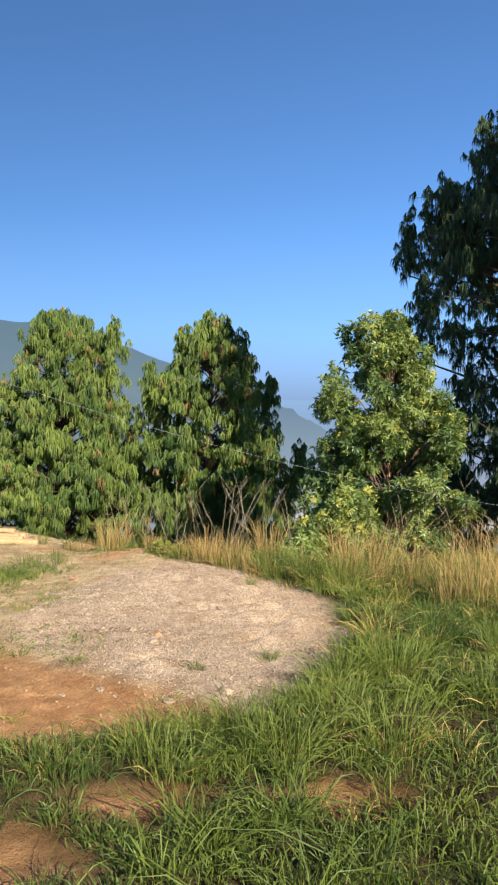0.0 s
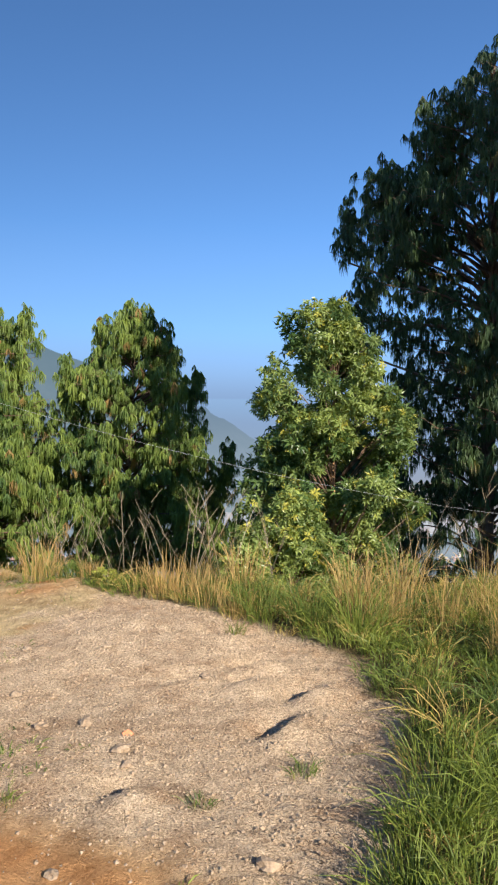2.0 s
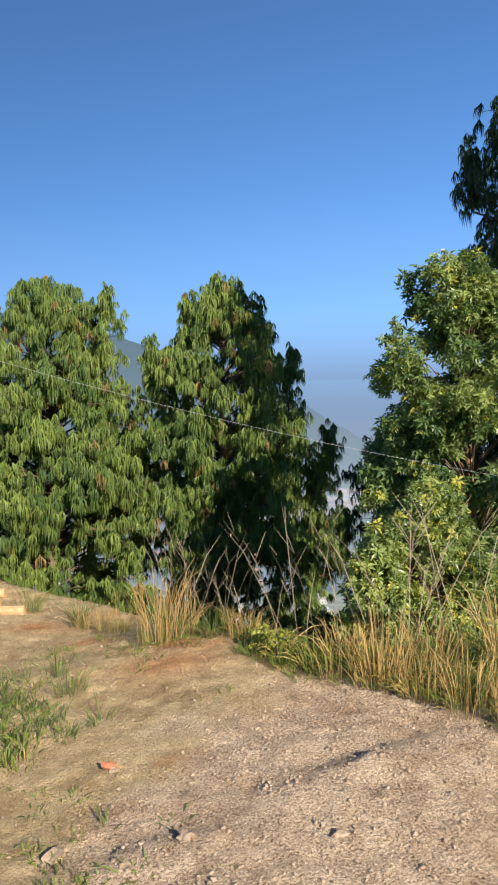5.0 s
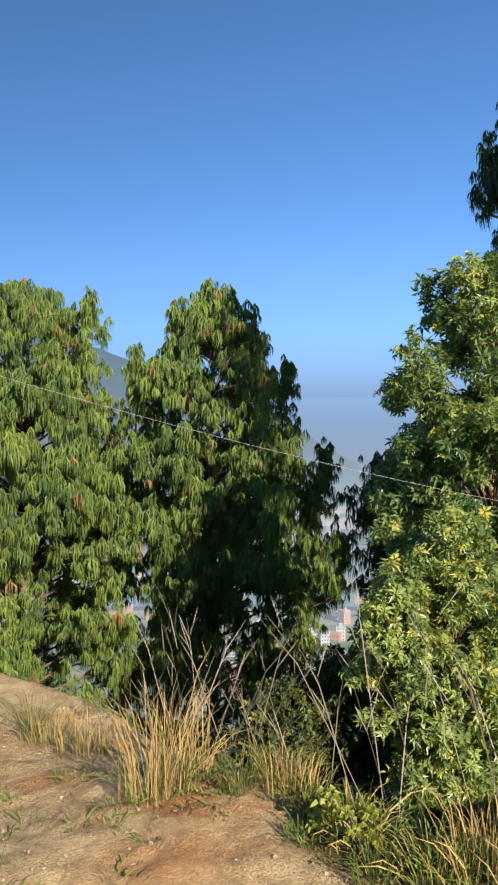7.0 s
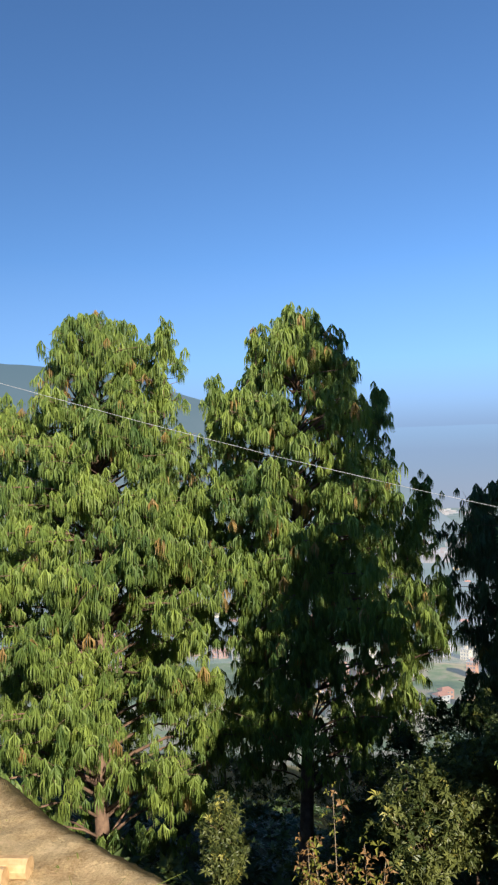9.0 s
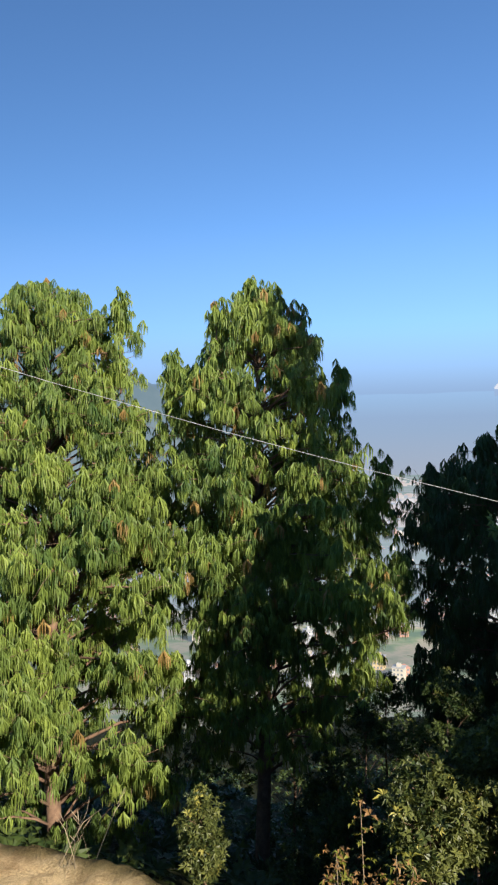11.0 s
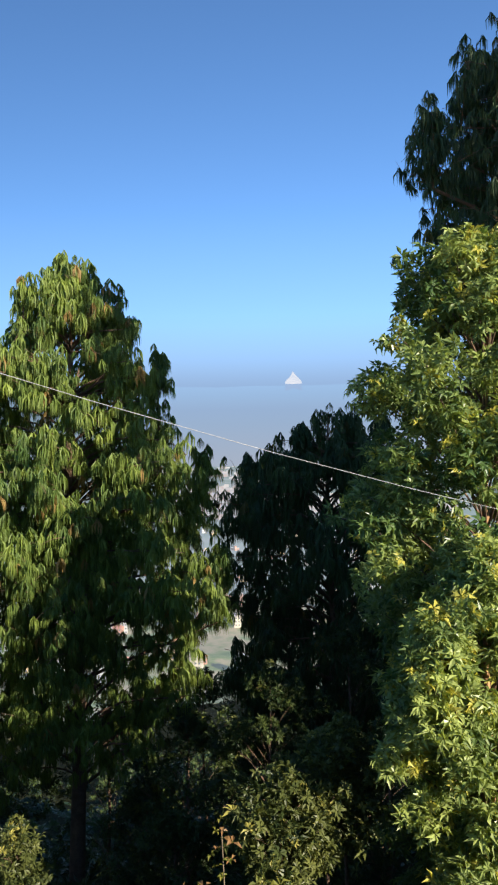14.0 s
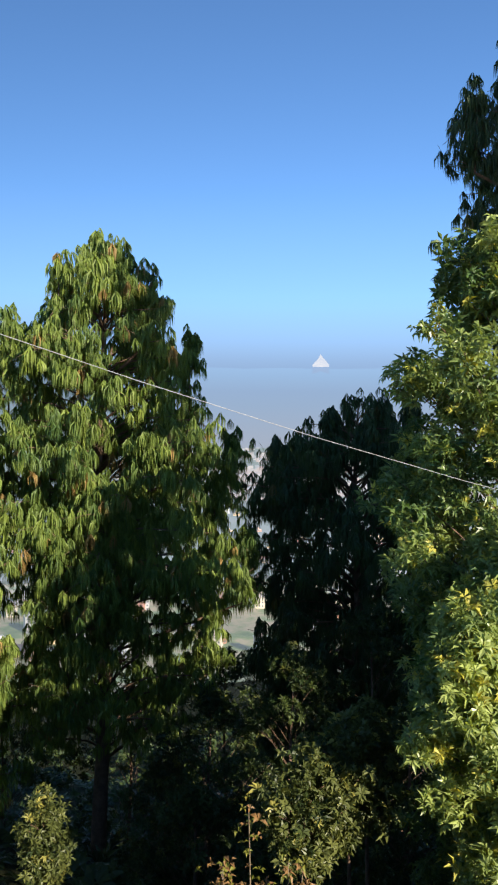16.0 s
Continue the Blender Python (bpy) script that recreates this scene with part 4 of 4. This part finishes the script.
def upright_pole(x, y, h):
    """A bamboo pole planted in the ground, with a node ring every half metre."""
    z = ground_z(x, y)
    pole = tagged(empty("bamboo_pole", x, y, z), "upright weathered bamboo pole planted at the edge", "pole")
    t = np.linspace(-0.2, h, 12)
    v, f = tube(np.stack([0.02 * np.sin(t), 0 * t, t], 1), np.linspace(0.026, 0.019, 12), 9)
    part("cane", mesh_of("cane", v, f, M_CANE, smooth=True), pole)
    for k in range(1, int(h / 0.45) + 1):
        q = 0.45 * k
        v, f = tube([(0.02 * math.sin(q), 0, q - 0.012), (0.02 * math.sin(q), 0, q), (0.02 * math.sin(q), 0, q + 0.012)], [0.024, 0.029, 0.024], 9)
        part("node_ring", mesh_of("node_ring", v, f, M_CANE), pole)


upright_pole(-4.33, 11.6, 2.25)

M_RUST = plain("rusty_steel", (0.055, 0.028, 0.020), (0.16, 0.075, 0.045), 9, 0.75, 0.5, 120)


def bar_bundle():
    """Long rusty reinforcing bars dropped side by side."""
    rng = random.Random(12)
    near, far = np.array((-1.54, 4.2)), np.array((-3.04, 9.3))
    along = (far - near) / np.linalg.norm(far - near)
    side = np.array((-along[1], along[0]))
    z0 = ground_z(-2.4, 6.8)
    bundle = tagged(empty("bar_bundle", -2.4, 6.8, z0), "bundle of long rusty steel bars on the soil", "steel bars")
    for k in range(40):
        off, lift = 0.019 * (k % 26) + rng.uniform(-0.008, 0.008), 0.012 + 0.016 * (k // 26) + rng.uniform(0, 0.006)
        a0, a1 = near + side * (off + rng.uniform(-0.05, 0.05)) - along * rng.uniform(0, 0.2), far + side * (off + rng.uniform(-0.06, 0.06)) + along * rng.uniform(-0.25, 0.25)
        path = []
        for t in np.linspace(0, 1, 26):
            q = a0 + (a1 - a0) * t + side * 0.02 * math.sin(6 * t + k)
            path.append((q[0] + 2.4, q[1] - 6.8, ground_z(q[0], q[1]) + lift + 0.012 - z0))
        v, f = tube(path, [0.0085] * 26, 6)
        part("bar", mesh_of("bar", v, f, M_RUST, smooth=True), bundle)
    for t in (0.2, 0.55, 0.85):
        q = near + (far - near) * t
        ends = [q - side * 0.03, q + side * 0.12, q + side * 0.25, q + side * 0.4, q + side * 0.53]
        v, f = tube([(e[0] + 2.4, e[1] - 6.8, ground_z(e[0], e[1]) + (0.065 if 0 < n < 4 else 0.01) - z0) for n, e in enumerate(ends)], [0.004] * 5, 5)
        part("tie_wire", mesh_of("tie_wire", v, f, M_RUST), bundle)


bar_bundle()

# ---- cable ----
cs = np.linspace(-1.0, 2.0, 41)
cp = np.array((-6.0, 13.0, 2.949)) + np.outer(cs, (14.0, 2.993, -2.914))
cp[:, 2] -= 0.471 * 4 * cs * (1 - cs)
cv, cf = tube(cp, [0.0019] * 41, 6)
tagged(new("cable", mesh_of("cable", cv, cf, M_CABLE, smooth=True)), "thin grey overhead cable strung across the slope", "cable")

# ---- valley, town and mountains ----


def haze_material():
    """Glowing see-through sheet standing in for a haze bank; it thins out upwards."""
    m, nt, b = material("far_haze_glow", 1.0)
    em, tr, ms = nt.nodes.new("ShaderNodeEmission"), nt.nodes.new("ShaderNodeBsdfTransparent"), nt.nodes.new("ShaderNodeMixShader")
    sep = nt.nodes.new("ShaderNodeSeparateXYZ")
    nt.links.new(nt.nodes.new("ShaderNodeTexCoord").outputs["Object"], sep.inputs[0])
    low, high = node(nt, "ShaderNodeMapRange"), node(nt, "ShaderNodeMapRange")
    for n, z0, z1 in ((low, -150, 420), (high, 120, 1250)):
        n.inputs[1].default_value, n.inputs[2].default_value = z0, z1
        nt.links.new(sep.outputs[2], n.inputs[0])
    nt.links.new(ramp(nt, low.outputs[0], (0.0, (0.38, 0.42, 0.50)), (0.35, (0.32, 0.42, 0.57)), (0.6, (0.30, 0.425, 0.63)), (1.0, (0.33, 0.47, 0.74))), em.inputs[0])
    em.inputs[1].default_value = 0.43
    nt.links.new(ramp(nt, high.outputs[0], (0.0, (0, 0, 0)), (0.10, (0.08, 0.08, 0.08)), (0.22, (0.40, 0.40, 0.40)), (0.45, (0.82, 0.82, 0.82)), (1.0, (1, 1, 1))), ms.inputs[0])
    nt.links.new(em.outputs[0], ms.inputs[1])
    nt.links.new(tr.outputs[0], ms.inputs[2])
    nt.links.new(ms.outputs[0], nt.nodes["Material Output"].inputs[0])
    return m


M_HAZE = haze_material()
# unlit far shapes: they glow, and the haze is mixed into colours and grades
M_HILL = glow("far_hill_haze_glow", (0.24, 0.31, 0.33), (0.30, 0.36, 0.38), 0.02, grade=(-60, 240, (0.17, 0.25, 0.30)))
M_RIDGE = glow("far_ridge_haze_glow", (0.36, 0.43, 0.46), (0.42, 0.48, 0.51), 0.01, grade=(-150, 120, (0.20, 0.28, 0.36)))
M_SNOW = glow("far_snow_glow", (0.60, 0.66, 0.78), (0.90, 0.86, 0.86), 0.02)
M_FLOOR = glow("valley_floor_haze_glow", (0.24, 0.33, 0.31), (0.40, 0.43, 0.44), 0.011)


def ridge(name, dist, az0, az1, crest, mat, label, seed, base=-150, rough=0.06):
    """A far ridge: crest gives (azimuth, elevation) in degrees, seen from the clearing."""
    rng = np.random.default_rng(seed)
    az = np.linspace(az0, az1, 160)
    el = np.interp(az, [c[0] for c in crest], [c[1] for c in crest])
    jit = np.interp(az, np.linspace(az0, az1, 60), rng.normal(0, rough, 60))
    rows = []
    for k, d in ((0.0, dist * 0.82), (0.55, dist * 0.93), (1.0, dist), (0.3, dist * 1.04)):
        x, y = np.sin(np.radians(az)) * d - 2, np.cos(np.radians(az)) * d + 8
        z = base + (dist * np.tan(np.radians(el + jit)) - base) * k
        rows.append(np.stack([x, y, z], 1))
    v = np.concatenate(rows)
    i = (np.arange(3)[:, None] * 160 + np.arange(159)[None]).reshape(-1)
    me = mesh_of(name, v, np.stack([i, i + 1, i + 161, i + 160], 1), mat, smooth=True)
    return tagged(new(name, me), label, "mountain", kind="structure")


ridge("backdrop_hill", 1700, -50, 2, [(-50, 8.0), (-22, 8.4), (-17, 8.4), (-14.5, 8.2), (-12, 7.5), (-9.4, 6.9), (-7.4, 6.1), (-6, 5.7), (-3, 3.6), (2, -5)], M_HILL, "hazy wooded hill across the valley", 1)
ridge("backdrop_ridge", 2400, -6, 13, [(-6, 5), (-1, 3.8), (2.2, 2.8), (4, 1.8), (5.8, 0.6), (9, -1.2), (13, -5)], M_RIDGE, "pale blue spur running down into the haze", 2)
ridge("backdrop_haze", 4500, -70, 70, [(-70, 16), (0, 16), (70, 16)], M_HAZE, "glowing sheet standing in for haze over the far valley rim", 3)
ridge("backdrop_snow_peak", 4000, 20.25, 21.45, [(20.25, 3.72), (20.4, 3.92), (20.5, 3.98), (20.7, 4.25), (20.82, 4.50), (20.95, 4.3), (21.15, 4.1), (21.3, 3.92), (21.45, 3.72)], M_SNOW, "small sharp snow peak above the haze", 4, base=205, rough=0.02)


def valley_floor():
    az, d = np.radians(np.linspace(-60, 60, 90)), np.geomspace(820, 4500, 40)
    ga, gd = np.meshgrid(az, d)
    v = np.stack([np.sin(ga) * gd, np.cos(ga) * gd, VALLEY + 6 + 0 * gd], -1).reshape(-1, 3)
    i = (np.arange(39)[:, None] * 90 + np.arange(89)[None]).reshape(-1)
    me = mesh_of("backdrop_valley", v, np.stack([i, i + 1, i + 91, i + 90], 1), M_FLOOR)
    return tagged(new("backdrop_valley", me), "far valley floor fading into haze", "valley", kind="structure")


valley_floor()
WALLS = [plain("cream_render", (0.55, 0.47, 0.34), (0.72, 0.64, 0.50), 0.4), plain("white_render", (0.46, 0.46, 0.45), (0.60, 0.59, 0.57), 0.4), plain("brick_wall", (0.42, 0.20, 0.11), (0.56, 0.30, 0.18), 0.5), plain("ochre_render", (0.62, 0.42, 0.16), (0.74, 0.54, 0.26), 0.4)]
M_ROOF = plain("concrete_roof", (0.38, 0.36, 0.34), (0.52, 0.50, 0.47), 0.5)
M_TILE = plain("red_roof", (0.40, 0.16, 0.09), (0.55, 0.25, 0.14), 0.5)
M_PANE = plain("dark_pane", (0.14, 0.15, 0.17), (0.20, 0.21, 0.23), 0.5, 0.25)


def box_mesh(name, w, d, h, mat, z0=0.0, bevel=0.08):
    bm = bmesh.new()
    bmesh.ops.create_cube(bm, size=1)
    for v in bm.verts:
        v.co = Vector((v.co.x * w, v.co.y * d, (v.co.z + 0.5) * h + z0))
    bmesh.ops.bevel(bm, geom=bm.edges[:], offset=bevel, segments=1, affect="EDGES")
    me = bpy.data.meshes.new(name)
    bm.to_mesh(me)
    bm.free()
    me.materials.append(mat)
    return me


def hip_roof(name, w, d, h, z0, mat):
    k = 0.25 * w
    v = [(-w / 2, -d / 2, z0), (w / 2, -d / 2, z0), (w / 2, d / 2, z0), (-w / 2, d / 2, z0), (-k, 0, z0 + h), (k, 0, z0 + h)]
    return mesh_of(name, v, [(0, 1, 5, 4), (1, 2, 5), (2, 3, 4, 5), (3, 0, 4), (3, 2, 1, 0)], mat)


def town_house(w, d, storeys, wall, tiled, label):
    h = 3.1 * storeys
    house = tagged(empty("town_house", 0, 0, 0), label, "house", "houses of the town in the valley")
    part("wall", box_mesh("wall", w, d, h + 4, wall, -4), house)
    if tiled:
        part("roof", hip_roof("roof", w + 1, d + 1, 2.2, h, M_TILE), house)
    else:
        part("roof", box_mesh("roof", w + 0.8, d + 0.8, 0.35, M_ROOF, h), house)
        part("stair_tower", box_mesh("stair_tower", w * 0.35, d * 0.4, 2.4, wall, h + 0.35), house)
    pane = box_mesh("window", 1.3, 0.3, 1.4, M_PANE, 0, 0.03)
    for s in range(storeys):
        for c in range(3):
            part("window", pane, house, at=pose((c - 1) * w * 0.3, -d / 2 - 0.02, 3.1 * s + 0.9))
    return house


KINDS = [town_house(9, 8, 3, WALLS[0], False, "cream three-storey house with flat roof"), town_house(8, 8, 4, WALLS[1], False, "white four-storey house with flat roof"), town_house(10, 8, 2, WALLS[2], True, "low brick house with red hipped roof"), town_house(9, 9, 3, WALLS[3], False, "ochre three-storey house with flat roof"), town_house(11, 8, 2, WALLS[1], True, "white low house with red hipped roof"), town_house(8, 9, 4, WALLS[2], False, "bare brick four-storey house with flat roof")]


def build_town():
    rng = random.Random(8)
    put = 0
    while put < 300:
        az, d = math.radians(rng.uniform(-14, 30)), 560 * (2.6 ** (rng.random() ** 0.9))
        x, y = math.sin(az) * d - 3, math.cos(az) * d + 9
        if wave(x, y, 0.02, 11) < 0.05 - (d > 700) * 0.4:
            continue
        kind = KINDS[rng.randrange(6)]
        m = pose(x, y, ground_z(x, y), 0, 0, rng.uniform(-35, 35))
        if put < 6:
            KINDS[put].matrix_basis = m
        else:
            copy_thing(kind, m)
        put += 1


build_town()


def hazed_roof_glow():
    """Pale glowing walls and roofs, miles of haze put into the colour; tone by each house's own tint."""
    m, nt, b = material("hazed_roof_glow", 1.0)
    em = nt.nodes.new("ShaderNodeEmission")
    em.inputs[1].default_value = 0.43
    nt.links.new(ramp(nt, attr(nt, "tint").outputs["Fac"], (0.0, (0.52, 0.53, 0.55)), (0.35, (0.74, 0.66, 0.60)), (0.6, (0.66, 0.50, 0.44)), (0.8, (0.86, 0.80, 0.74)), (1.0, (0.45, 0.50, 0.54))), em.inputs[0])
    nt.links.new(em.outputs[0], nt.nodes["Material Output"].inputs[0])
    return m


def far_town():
    """The far quarters of the town, too small and hazy to tell house from house."""
    rng = np.random.default_rng(31)
    n = 9000
    az, d = np.radians(rng.uniform(-12, 34, n)), 1250 * 3.3 ** rng.uniform(0, 1, n)
    x, y = np.sin(az) * d - 3, np.cos(az) * d + 9
    ok = grain(x, y, 0.0035, 3) + 0.5 * grain(x, y, 0.011, 4) > 0.12
    x, y = x[ok], y[ok]
    box = np.array([(a, b, c) for c in (0, 1) for b in (-0.5, 0.5) for a in (-0.5, 0.5)], float)
    tris = np.array([(0, 1, 5), (0, 5, 4), (1, 3, 7), (1, 7, 5), (3, 2, 6), (3, 6, 7), (2, 0, 4), (2, 4, 6), (4, 5, 7), (4, 7, 6)])
    turn = spins(len(x), rng, 1, 1, 0.0) * np.stack([rng.uniform(8, 16, len(x)), rng.uniform(8, 14, len(x)), rng.uniform(5, 13, len(x))], 1)[:, None, :]
    v, f, t = scatter(box, tris, turn, np.stack([x, y, np.full(len(x), VALLEY + 5.0)], 1), rng.uniform(0, 1, len(x)))
    tagged(new("far_town", mesh_of("far_town", v, f, hazed_roof_glow(), t)), "pale distant town quarters in the valley haze", "town", kind="stuff")


far_town()


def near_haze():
    """Glowing see-through sheet added this side of the town as thin morning haze."""
    m, nt, b = material("valley_haze_glow", 1.0)
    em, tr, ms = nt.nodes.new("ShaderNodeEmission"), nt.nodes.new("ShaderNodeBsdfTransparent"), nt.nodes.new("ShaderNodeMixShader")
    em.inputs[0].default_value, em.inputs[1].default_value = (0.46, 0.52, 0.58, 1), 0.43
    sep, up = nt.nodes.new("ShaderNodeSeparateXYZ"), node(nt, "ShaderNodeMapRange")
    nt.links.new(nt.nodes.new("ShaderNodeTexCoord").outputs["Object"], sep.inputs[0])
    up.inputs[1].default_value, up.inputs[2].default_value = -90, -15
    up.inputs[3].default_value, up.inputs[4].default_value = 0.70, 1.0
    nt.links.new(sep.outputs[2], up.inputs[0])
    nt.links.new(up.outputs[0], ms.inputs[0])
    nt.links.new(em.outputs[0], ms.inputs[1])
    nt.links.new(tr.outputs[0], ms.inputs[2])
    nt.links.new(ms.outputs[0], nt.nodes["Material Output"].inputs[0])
    ridge("backdrop_valley_haze", 520, -70, 70, [(-70, -1.6), (70, -1.6)], m, "see-through glowing sheet added as thin haze over the near valley", 5, base=-169, rough=0.0)


near_haze()
